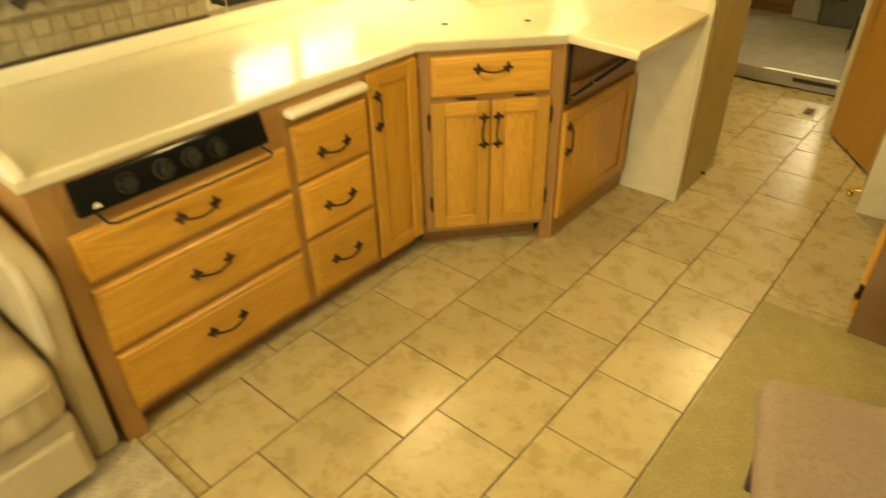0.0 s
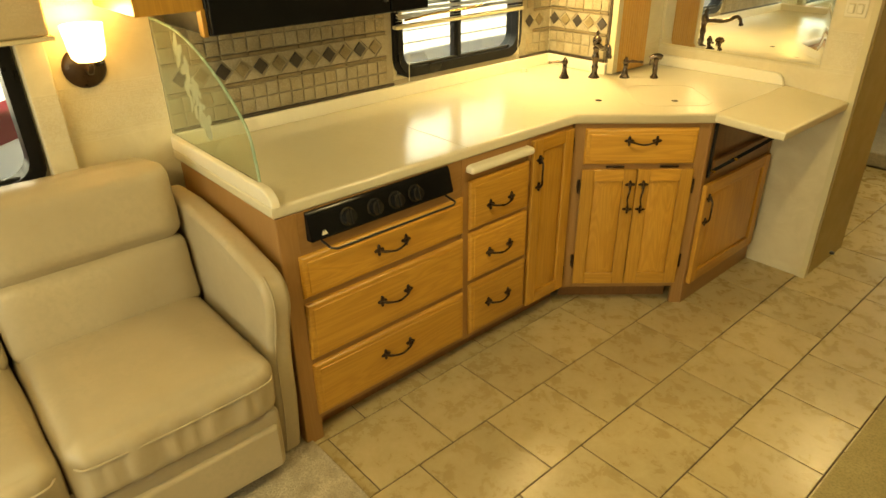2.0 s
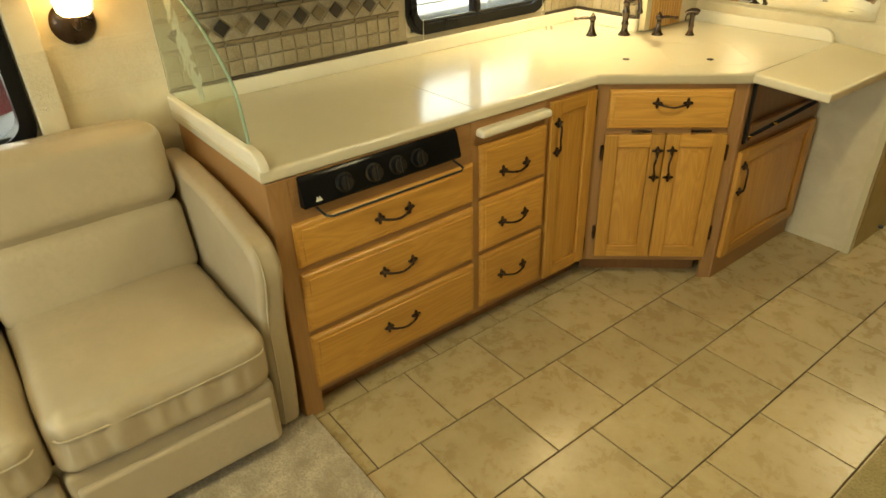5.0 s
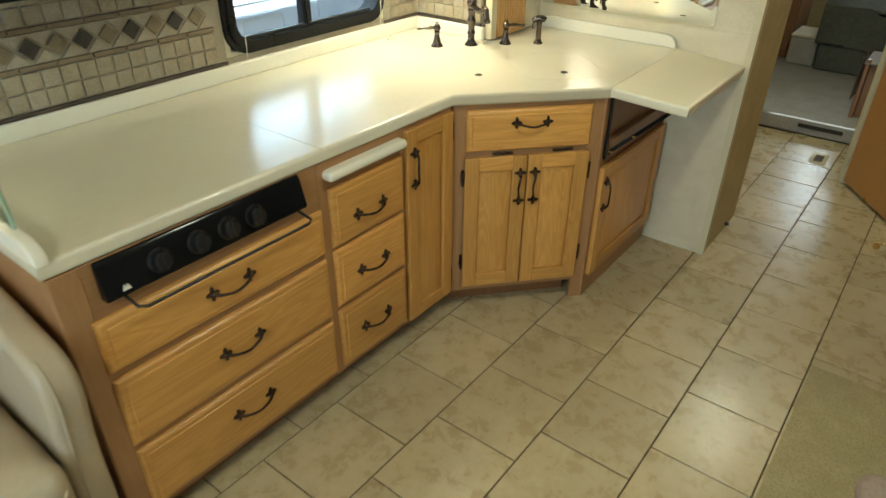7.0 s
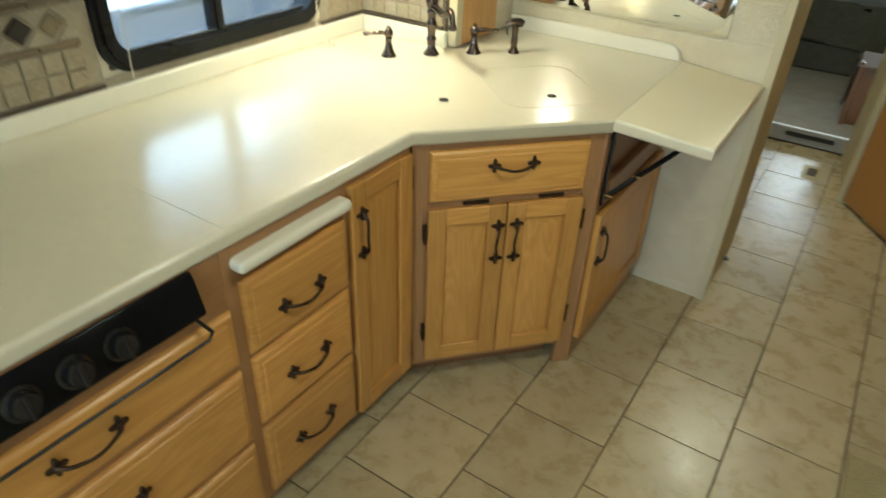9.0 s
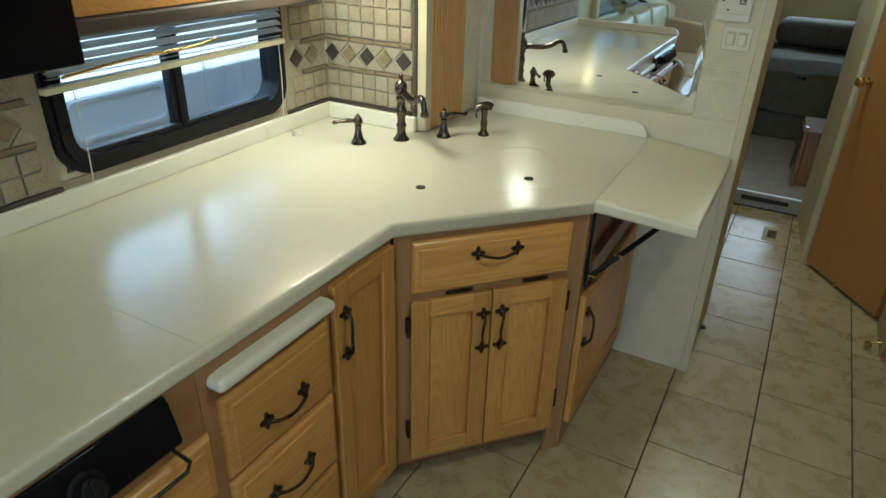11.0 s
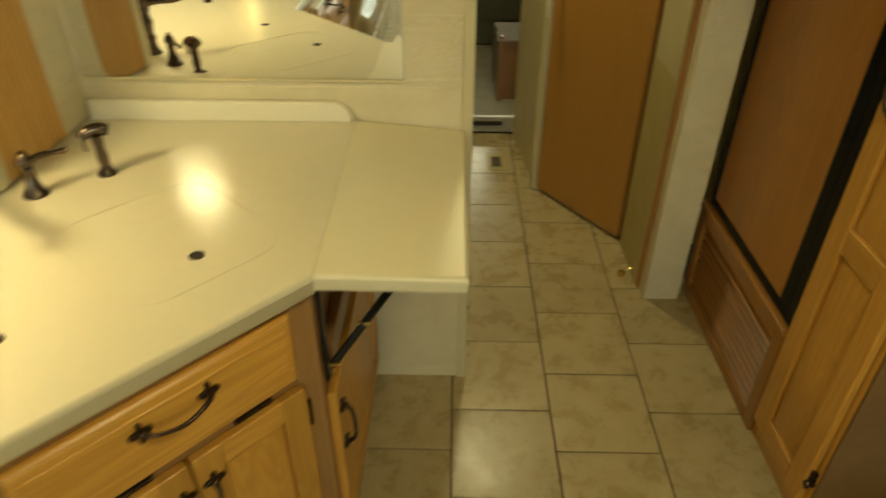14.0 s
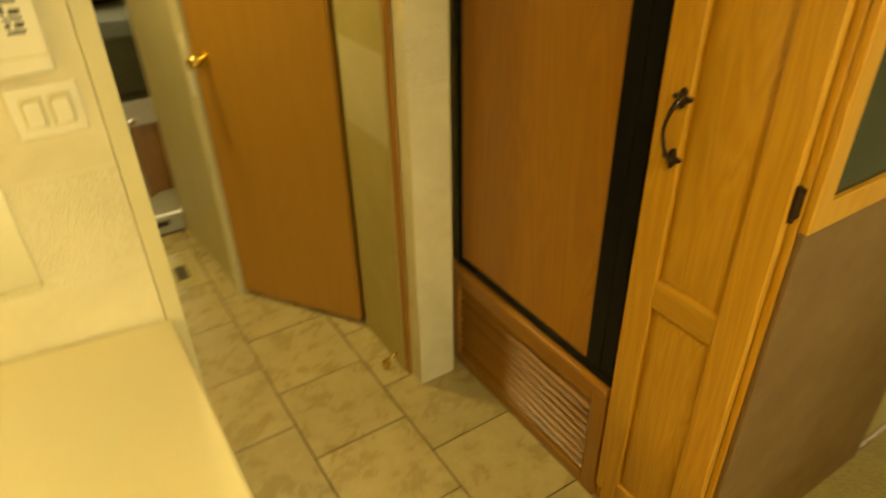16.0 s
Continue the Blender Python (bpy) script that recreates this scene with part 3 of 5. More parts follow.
for y in (-2.6, 4.6):
    b = BM()
    lathe(b, [(0.10, -0.12), (0.30, -0.11), (0.34, -0.06), (0.34, 0.06), (0.30, 0.11), (0.10, 0.12)], pose(-4.5, y, -0.36, 0, 90, 0), 28)
    part("wheel", b, M_BLACKMATT, tr)

# ---- kitchen: counter and cabinets ----
ZC = 0.878
DXY = Vector((0.365, 0.405, 0)).normalized()     # run of the diagonal sink front
pull_mesh = None


def pull(parent, m, length=0.110, label="dark bronze bail pull with leaf ends"):
    """A cast bail pull; local x along it, front along -y."""
    global pull_mesh
    if pull_mesh is None:
        b = BM()
        h = length / 2
        tube(b, [(-h, -0.008, 0), (-h * 0.72, -0.022, -0.003), (0, -0.027, -0.010), (h * 0.72, -0.022, -0.003), (h, -0.008, 0)],
             lambda u: 0.0038 + 0.0024 * abs(2 * u - 1) ** 3, 8)
        for s in (-1, 1):
            lobe = [(s * h + (0.0105 + 0.0042 * math.cos(4 * q)) * math.cos(q) * 1.30, (0.0115 + 0.0048 * math.cos(4 * q)) * math.sin(q) * 1.30) for q in [i * math.pi / 14 for i in range(28)]]
            flat_prism(b, lobe, -0.0075, 0.0, 0.0022)
            t = bmesh.new()
            bmesh.ops.create_uvsphere(t, u_segments=10, v_segments=6, radius=0.0072)
            merge_in(b, t, Matrix.Translation((s * h, -0.009, 0)))
        pull_mesh = to_mesh("handle", b, M_BRONZE)
    return part("handle", pull_mesh, M_BRONZE, parent, label, m)


UP90 = Matrix.Rotation(radians(90), 4, 'Y')


def drawer_front(parent, m, w, h, pull_at=None, name="drawer"):
    b = BM()
    t = bmesh.new()
    bmesh.ops.create_cube(t, size=1)
    for v in t.verts:
        v.co = (w / 2 + v.co.x * w, -0.008 + v.co.y * 0.016, h / 2 + v.co.z * h)
    front = [e for e in t.edges if all(v.co.y < -0.01 for v in e.verts)]
    bmesh.ops.bevel(t, geom=front, offset=0.011, segments=3, affect='EDGES', profile=0.35)
    merge_in(b, t)
    bx(b, 0.019, w - 0.019, -0.0195, -0.012, 0.019, h - 0.019, 0.003, 2)
    ob = part(name, b, M_OAK_X, parent, "", m)
    if pull_at is not None:
        pull(ob, Matrix.Translation((pull_at[0], -0.018, pull_at[1])))
    return ob


def panel_door(parent, m, w, h, pulls=(), hinges=(), name="door", st=0.052, mat=None, splits=()):
    """Raised-panel door: stiles and rails, bevelled panels, pull and hinges."""
    mat = mat or M_OAK_Z
    b = BM()
    bx(b, 0.002, w - 0.002, -0.004, 0, 0.002, h - 0.002)
    ob = part(name, b, mat, parent, "", m)
    for x in (0, w - st):
        b = BM()
        bx(b, x, x + st, -0.019, -0.0005, 0, h, 0.0045, 3)
        part("stile", b, mat, ob)
    zs = [0.0] + [s for s in splits] + [h - st]
    for z in zs:
        b = BM()
        bx(b, st - 0.001, w - st + 0.001, -0.0185, -0.0005, z, z + st, 0.004, 3)
        part("rail", b, M_OAK_X if mat is M_OAK_Z else mat, ob)
    for z0, z1 in zip(zs, zs[1:]):
        b = BM()
        t = bmesh.new()
        x0, x1, a0, a1 = st + 0.001, w - st - 0.001, z0 + st, z1
        inset = 0.026
        lo = [t.verts.new(p) for p in ((x0, -0.006, a0), (x1, -0.006, a0), (x1, -0.006, a1), (x0, -0.006, a1))]
        hi = [t.verts.new(p) for p in ((x0 + inset, -0.016, a0 + inset), (x1 - inset, -0.016, a0 + inset), (x1 - inset, -0.016, a1 - inset), (x0 + inset, -0.016, a1 - inset))]
        for k in range(4):
            t.faces.new((lo[k], lo[(k + 1) % 4], hi[(k + 1) % 4], hi[k]))
        t.faces.new(hi)
        merge_in(b, t)
        part("panel", b, mat, ob)
    for px, pz in pulls:
        pull(ob, Matrix.Translation((px, -0.019, pz)) @ UP90)
    for hx, hz in hinges:
        b = BM()
        bx(b, hx - 0.006, hx + 0.006, -0.012, 0.003, hz - 0.026, hz + 0.026, 0.003, 2)
        lathe(b, [(0.0045, -0.031), (0.0045, 0.031)], Matrix.Translation((hx, -0.012, hz)), 8)
        part("hinge", b, M_BRONZE, ob, "dark bronze hinge")
    return ob


XF = -1.535       # face frame of the long run
cab = thing("base_cabinet", (-1.85, 1.1, 0), "golden oak base cabinet with drawers and a narrow door", "cabinet")
b = BM()
bx(b, -2.2, XF - 0.02, 0.462, 1.75, 0.085, 0.838)
part("body", b, M_FRAME, cab)
b = BM()     # end panel with its foot
bx(b, -2.2, XF - 0.001, 0.448, 0.468, 0.0, 0.838, 0.002)
part("side_panel", b, M_FRAME, cab, "brown vinyl wrapped end panel")
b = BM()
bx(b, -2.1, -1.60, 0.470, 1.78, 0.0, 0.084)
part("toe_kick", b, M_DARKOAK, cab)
# face frame members: (y0, y1, z0, z1)
for y0, y1, z0, z1 in ((0.450, 0.512, 0.0, 0.838), (1.155, 1.198, 0.085, 0.838), (1.492, 1.524, 0.085, 0.838), (1.735, 1.758, 0.085, 0.838)):
    b = BM()
    bx(b, 0, y1 - y0, -0.001, 0.020, z0, z1, 0.0015, 1)
    part("stile", b, M_FRAME, cab, "", face_pose(XF, y0, 0, 0, 1))
for y0, y1, z0, z1 in ((0.512, 1.155, 0.085, 0.120), (0.512, 1.155, 0.300, 0.345), (0.512, 1.155, 0.525, 0.572), (0.512, 1.155, 0.690, 0.838),
                       (1.198, 1.492, 0.085, 0.12), (1.198, 1.492, 0.32, 0.36), (1.198, 1.492, 0.52, 0.57), (1.198, 1.492, 0.74, 0.838), (1.524, 1.735, 0.085, 0.12), (1.524, 1.735, 0.815, 0.838)):
    b = BM()
    bx(b, 0, y1 - y0, 0.0005, 0.019, z0, z1, 0.001, 1)
    part("rail", b, M_FRAME_X, cab, "", face_pose(XF, y0, 0, 0, 1))
for z0, z1, pz in ((0.108, 0.312, 0.575), (0.333, 0.538, 0.54), (0.560, 0.702, 0.53)):
    drawer_front(cab, face_pose(XF, 0.502, z0, 0, 1), 0.654, z1 - z0, (0.329, (z1 - z0) * pz))
for z0, z1, pz in ((0.108, 0.330, 0.53), (0.350, 0.548, 0.49), (0.563, 0.752, 0.42)):
    drawer_front(cab, face_pose(XF, 1.186, z0, 0, 1), 0.312, z1 - z0, (0.150, (z1 - z0) * pz))
panel_door(cab, face_pose(XF, 1.512, 0.098, 0, 1), 0.238, 0.728, [(0.032, 0.595)], [(0.243, 0.07), (0.243, 0.655)])
b = BM()
bx(b, 0, 0.325, -0.036, 0.01, 0, 0.029, 0.0125, 5)
part("pull_out_board", b, M_SPLASHLIP, cab, "cream cutting board edge", face_pose(XF, 1.175, 0.783, 0, 1))

# diagonal sink cabinet
S0 = Vector((-1.532, 1.766, 0))
SL = 0.541
sink = thing("sink_cabinet", (-1.6, 2.2, 0), "golden oak corner sink cabinet with two doors and a false drawer", "cabinet")
ms = face_pose(S0.x, S0.y, 0, DXY.x, DXY.y)
E1 = S0 + DXY * SL
b = BM()
n_in = Vector((-DXY.y, DXY.x, 0)) * 0.02
prism(b, [(S0.x + n_in.x, S0.y + n_in.y), (E1.x + n_in.x, E1.y + n_in.y), (E1.x - 0.02, 2.30), (-1.75, 2.40), (-1.90, 1.80)], 0.085, 0.838)
part("body", b, M_FRAME, sink)
for x0, x1, z0 in ((0, 0.048, 0.085), (SL - 0.050, SL, 0.0)):
    b = BM()
    bx(b, x0, x1, 0, 0.02, z0, 0.838, 0.0015, 1)
    part("stile", b, M_FRAME, sink, "", ms)
for z0, z1 in ((0.085, 0.118), (0.645, 0.672), (0.815, 0.838)):
    b = BM()
    bx(b, 0.048, SL - 0.05, 0.001, 0.02, z0, z1, 0.001, 1)
    part("rail", b, M_FRAME_X, sink, "", ms)
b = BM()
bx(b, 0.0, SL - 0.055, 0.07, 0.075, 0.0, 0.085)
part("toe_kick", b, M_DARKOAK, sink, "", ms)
drawer_front(sink, ms @ Matrix.Translation((0.045, 0, 0.668)), 0.448, 0.150, (0.227, 0.103), "false_drawer")
for x, w, px, hx in ((0.042, 0.224, 0.200, -0.006), (0.270, 0.226, 0.026, 0.232)):
    panel_door(sink, ms @ Matrix.Translation((x, 0, 0.112)), w, 0.536, [(px, 0.418)], [(hx, 0.112), (hx, 0.461)])
for x in (0.14, 0.36):
    b = BM()
    bx(b, x, x + 0.075, -0.009, 0.0, 0.653, 0.660, 0.002)
    part("hinge", b, M_BRONZE, sink, "dark bronze tilt-out hinge", ms)

# side cabinet under the drop leaf, facing the aisle
XS = -1.166
sc = thing("side_cabinet", (-1.4, 2.5, 0), "golden oak cabinet with a low door under the drop leaf", "cabinet")
b = BM()
bx(b, -1.70, XS - 0.02, 2.31, YM - 0.003, 0.0, 0.838)
part("body", b, M_FRAME, sc)
mc = face_pose(XS, E1.y - 0.004, 0, 0, 1)
LS = YM - 0.004 - E1.y
for x0, x1, z0, z1 in ((0, 0.022, 0.0, 0.838), (LS - 0.03, LS, 0.0, 0.838)):
    b = BM()
    bx(b, x0, x1, 0, 0.02, z0, z1, 0.0015, 1)
    part("stile", b, M_FRAME, sc, "", mc)
for z0, z1 in ((0.0, 0.11), (0.56, 0.64), (0.80, 0.838)):
    b = BM()
    bx(b, 0.022, LS - 0.03, 0.001, 0.02, z0, z1, 0.001, 1)
    part("rail", b, M_DARKOAK if z0 > 0.5 else M_FRAME_X, sc, "", mc)
b = BM()
bx(b, 0.022, LS - 0.03, 0.012, 0.018, 0.63, 0.81)
part("recess_panel", b, M_DARKOAK, sc, "dark brown panel behind the leaf bracket", mc)
b = BM()
bx(b, 0.06, LS - 0.06, -0.012, 0.012, 0.60, 0.665, 0.004)
part("ledge", b, M_DARKOAK, sc, "", mc)
panel_door(sc, mc @ Matrix.Translation((0.015, -0.001, 0.10)), LS - 0.04, 0.47, [(0.028, 0.355)], [(LS - 0.043, 0.08), (LS - 0.043, 0.39)])

# continuous worktop
top = thing("worktop", (-1.85, 1.5, 0.838), "cream solid surface worktop with rounded edges", "worktop")
C1, C2 = (-1.520, 1.752), (-1.155, 2.146)
b = BM()
prism(b, [(XW + 0.001, 0.440), (-1.533, 0.440), C1, C2, (-1.162, YM - 0.001), (-1.848, YM - 0.001), (-1.848, 2.405), (XW + 0.001, 2.405)], 0.838, ZC, 0.012, 4,
      None, lambda c: (c.x > -1.6 and c.y < 2.2) or c.y < 0.45)
part("slab", b, M_COUNTER, top)
# raised lip at the sofa end with a swept front
prof = [(0.0, 0), (0.0, 0.046)] + [(0.60 + 0.06 * math.sin(radians(a)) * 1.0, 0.046 - 0.046 * (1 - math.cos(radians(a)))) for a in range(0, 91, 15)]
prof = [(XW + 0.002 + x, ZC - 0.001 + z) for x, z in prof]
prof = [(x if i < 2 else -1.585 + (x - (XW + 0.002 + 0.60)), z) for i, (x, z) in enumerate(prof)]
b = BM()
flat_prism(b, prof, 0.438, 0.467, 0.006)
part("end_lip", b, M_SPLASHLIP, top)
b = BM()
bx(b, XW + 0.001, XW + 0.020, 0.468, 2.404, ZC - 0.001, 0.930, 0.006, 3)
part("back_lip", b, M_SPLASHLIP, top)
b = BM()
bx(b, XW + 0.021, -1.850, 2.386, 2.405, ZC - 0.001, 0.930, 0.006, 3)
part("return_lip", b, M_SPLASHLIP, top)
arc = [(-1.218 + 0.045 * math.sin(radians(a)), ZC + 0.005 + 0.045 * math.cos(radians(a))) for a in range(0, 91, 15)]
b = BM()
flat_prism(b, [(-1.812, ZC - 0.001), (-1.812, ZC + 0.050)] + arc + [(-1.173, ZC - 0.001)], YM - 0.021, YM - 0.001, 0.005)
part("mirror_lip", b, M_SPLASHLIP, top)
# hob cover seam and sink covers
M_SEAM = surface("shadow_seam", (0.60, 0.54, 0.42), (0.54, 0.48, 0.36), 20, 0.5)
M_SEAMFAINT = surface("faint_seam", (0.70, 0.64, 0.51), (0.66, 0.60, 0.47), 20, 0.34)
b = BM()
bx(b, -1.90, -1.530, 1.178, 1.1795, ZC - 0.002, ZC + 0.0006)
part("cover_seam", b, M_SEAMFAINT, top)


def cover_outline(cx, cy, ang, w, h, r):
    o = rounded(w, h, r, 8)
    i = [(0.0008 + x * (1 - 0.0016 / w), 0.0008 + z * (1 - 0.0016 / h)) for x, z in o]
    t = BM()
    turn = Matrix.Translation((cx, cy, ZC)) @ Matrix.Rotation(ang, 4, 'Z') @ Matrix.Translation((-w / 2, -h / 2, 0)) @ Matrix(((1, 0, 0, 0), (0, 0, 1, 0), (0, 1, 0, 0), (0, 0, 0, 1)))
    ring_plate(t, o, i, -0.0004, 0.0007, turn)
    return t


ANG = math.atan2(DXY.y, DXY.x)
mid = Vector((-1.466, 2.08, 0))
nrm = Vector((-DXY.y, DXY.x, 0))
c = mid + DXY * 0.158 + nrm * 0.10
part("sink_cover_seam", cover_outline(c.x, c.y, ANG, 0.30, 0.34, 0.07), M_SEAM, top)
# Flat discs on the surface; their dark colour paints the shade of a hole.
for x, y in ((-1.586, 1.986), (-1.364, 2.206)):
    b = BM()
    lathe(b, [(0.0005, -0.0), (0.0125, 0.0002), (0.0135, 0.0008), (0.0135, -0.002)], Matrix.Translation((x, y, ZC + 0.0006)), 24, False)
    part("finger_hole", b, M_HOLE, top, "dark finger hole in the sink cover")

# drop leaf
leaf = thing("drop_leaf", (-1.03, 2.45, 0.82), "cream hinged counter leaf propped on a black bracket", "drop leaf")
b = BM()
prism(b, [(0.0022, 2.156), (0.264, 2.184), (0.264, YM - 0.008), (-0.010, YM - 0.008)], -0.036, 0, 0.009, 4, None, lambda c: c.x > 0.2 or (c.y < 2.2 and c.x > 0.05))
part("slab", b, M_LEAF, leaf, "", Matrix.Translation((-1.157, 0, ZC - 0.001)) @ Matrix.Rotation(radians(5.3), 4, 'Y'))
b = BM()
tube(b, [(XS + 0.012, 2.20, 0.625), (-1.03, 2.33, 0.742), (-0.95, 2.415, 0.825)], 0.008, 6, None, 0)
bx(b, XS + 0.002, XS + 0.010, 2.185, 2.205, 0.60, 0.84, 0.002)
part("bracket", b, M_FRAMEBLACK, leaf, "black folding shelf bracket")
for y, z, x in ((2.26, 0.682, -1.095), (2.20, 0.63, -1.148)):
    b = BM()
    lathe(b, [(0.005, -0.012), (0.005, 0.012)], pose(x, y, z, 0, 90, 0), 10)
    part("rivet", b, M_BRASS, leaf)

# hob control panel
hob = thing("gas_hob", (-1.56, 0.83, 0.72), "black enamel hob control panel with four knobs", "hob")
mh = face_pose(XF - 0.014, 0.538, 0.740, 0, 1)
b = BM()
t = bmesh.new()
W = 0.552
pr = [(0.012, 0.0), (-0.040, 0.005), (-0.045, 0.013), (-0.026, 0.082), (-0.018, 0.094), (0.012, 0.097)]
va = [t.verts.new((0, y, z)) for y, z in pr]
vb = [t.verts.new((W, y, z)) for y, z in pr]
t.faces.new(va), t.faces.new(vb[::-1])
for i in range(len(pr)):
    j = (i + 1) % len(pr)
    t.faces.new((va[i], va[j], vb[j], vb[i]))
bmesh.ops.bevel(t, geom=t.edges[:], offset=0.002, segments=2, affect='EDGES')
merge_in(b, t)
part("control_panel", b, M_BLACK, hob, "", mh)
tilt = Matrix.Rotation(radians(-15), 4, 'X')
for x in (0.131, 0.230, 0.312, 0.390):
    b = BM()
    mk = mh @ Matrix.Translation((x, -0.035, 0.048)) @ tilt @ Matrix.Rotation(radians(90), 4, 'X')
    lathe(b, [(0.029, 0.0), (0.029, 0.004), (0.023, 0.006), (0.0215, 0.022), (0.020, 0.026), (0.016, 0.027)], mk, 24)
    bx(b, -0.004, 0.004, -0.021, 0.021, 0.022, 0.031, 0.002, 2, mk)
    part("knob", b, M_KNOB, hob, "round black knob")
b = BM()
tube(b, [(0.048, 0.0, -0.010), (0.050, -0.062, -0.020), (0.066, -0.072, -0.023), (0.528, -0.072, -0.023), (0.544, -0.062, -0.020), (0.544, 0.0, -0.010)], 0.0038, 8, mh, 0)
part("wire_rail", b, M_BLACKMATT, hob, "black wire guard rail")
b = BM()
flat_prism(b, [(0, 0), (0.020, 0), (0.014, 0.014), (0.010, 0.007), (0.006, 0.014)], -0.001, 0.001, 0, mh @ Matrix.Translation((0.035, -0.0442, 0.020)) @ tilt)
part("maker_mark", b, M_WHITEPLASTIC, hob, "small pale triangular mark")

# splash tiles: rows of tumbled squares with a diamond band
TS, PITCH = 0.0483, 0.0505


def stone_mesh(name, w, h, mat, d=0.008, b=0.003):
    t = BM()
    bx(t, -w / 2, w / 2, -d, 0, -h / 2, h / 2, b, 1)
    return to_mesh(name, t, mat)


def splash(name, m, length, z_rows, label, gaps=(), offset=0.0):
    th = thing(name, m.translation, label, "tiles", "", "structure")
    b = BM()
    bx(b, 0, length, -0.004, 0, 0.93, 1.6 if not gaps else 1.30, 0, 1, m)
    if gaps:
        b.free()
        b = BM()
        g0, g1, gz0, gz1 = gaps
        bx(b, 0, g0, -0.004, 0, 0.93, 1.5, 0, 1, m)
        bx(b, g1, length, -0.004, 0, 0.93, 1.5, 0, 1, m)
        bx(b, g0, g1, -0.004, 0, 0.93, gz0, 0, 1, m)
    part("grout_bed", b, M_SPLASHGROUT, th)

    def clear(x0, x1, z0, z1):
        return not (gaps and x1 > gaps[0] and x0 < gaps[1] and z1 > gaps[2] and z0 < gaps[3])
    rnd = random.Random(len(name) + 5)
    sq = [stone_mesh("tile", TS, TS, M_TRAV), stone_mesh("tile", TS - 0.001, TS - 0.0015, M_TRAV, 0.009), stone_mesh("tile", TS - 0.0008, TS, M_TRAVPALE, 0.0075)]
    for z in z_rows:
        n = int(length / PITCH)
        for i in range(n + 1):
            x0, x1 = i * PITCH, min((i + 1) * PITCH, length)
            if x1 - x0 < 0.012 or not clear(x0, x1, z - TS / 2, z + TS / 2):
                continue
            if x1 - x0 < PITCH - 1e-4:
                me = stone_mesh("tile", x1 - x0 - 0.003, TS, M_TRAV)
            else:
                me = sq[rnd.choice((0, 0, 0, 1, 1, 2))]
            part("tile", me, M_TRAV, th, "", m @ Matrix.Translation(((x0 + x1) / 2, -0.003 - rnd.random() * 0.0012, z)) @ Matrix.Rotation(radians(rnd.uniform(-0.8, 0.8)), 4, 'Y'))
    lin = stone_mesh("liner", 0.0985, 0.0135, M_LINER, 0.010, 0.002)
    for z in (1.0545, 1.1515):
        for i in range(int(length / 0.101) + 1):
            x0, x1 = i * 0.101, min(i * 0.101 + 0.101, length)
            if x1 - x0 < 0.02 or not clear(x0, x1, z - 0.01, z + 0.01):
                continue
            me = lin if x1 - x0 > 0.1 else stone_mesh("liner", x1 - x0 - 0.002, 0.0135, M_LINER, 0.010, 0.002)
            part("liner", me, M_LINER, th, "", m @ Matrix.Translation(((x0 + x1) / 2, -0.003, z)))
    # diamond band
    hd = 0.0288

    def diamond(mat, r):
        t = BM()
        flat_prism(t, [(r, 0), (0, r), (-r, 0), (0, -r)], -0.0075, 0, 0.0015)
        return to_mesh("diamond", t, mat)
    dk, tn = diamond(M_TRAVDARK, hd), diamond(M_TRAVTAN, hd * 0.97)
    tri = BM()
    flat_prism(tri, [(-0.0345, 0), (0.0345, 0), (0, -0.0345)], -0.0065, 0, 0.001)
    tri = to_mesh("triangle", tri, M_TRAVPALE)
    i = 0
    x = offset
    while x < length - 0.03:
        if x > 0.018 and clear(x - hd, x + hd, 1.07, 1.13):
            part("diamond", dk if i % 2 == 0 else tn, M_TRAVDARK, th, "", m @ Matrix.Translation((x, -0.003, 1.103)))
        for s in (1, -1):
            xx = x + 0.0361
            if xx > 0.035 and xx < length - 0.03 and clear(xx - hd, xx + hd, 1.07, 1.13):
                part("triangle", tri, M_TRAVPALE, th, "", m @ Matrix.Translation((xx, -0.003, 1.103 + s * 0.0395)) @ (Matrix.Identity(4) if s > 0 else Matrix.Rotation(radians(180), 4, 'Y')))
        i += 1
        x += 0.0722
    b = BM()
    if gaps:
        bx(b, 0, gaps[0], -0.012, 0, 0.930, 0.942, 0.002, 1, m)
        bx(b, gaps[1], length, -0.012, 0, 0.930, 0.942, 0.002, 1, m)
    else:
        bx(b, 0, length, -0.012, 0, 0.930, 0.942, 0.002, 1, m)
    part("edge_strip", b, M_EDGEBROWN, th, "dark brown edge strip")
    return th


ROWS_Z = (0.9695, 1.0205, 1.1855, 1.236, 1.2865, 1.337, 1.3875, 1.438)
splash("splash_tiles_long", face_pose(XW + 0.0008, 0.458, 0, 0, 1), 1.943, ROWS_Z,
       "tumbled travertine splash tiles with a diamond band", (1.405 - 0.458 - 0.004, 2.185 - 0.458 + 0.004, 0.95, 1.6), 0.0575)
splash("splash_tiles_return", face_pose(XW + 0.010, 2.411, 0, 1, 0), 0.345, ROWS_Z, "tumbled travertine splash tiles on the short return", (), 0.024)
b = BM()
bx(b, -1.8605, -1.8505, 2.398, 2.4105, 0.932, HC)
structure("trim_tile_edge", b, M_EDGEBROWN, "dark edge strip beside the tiled return", "trim")

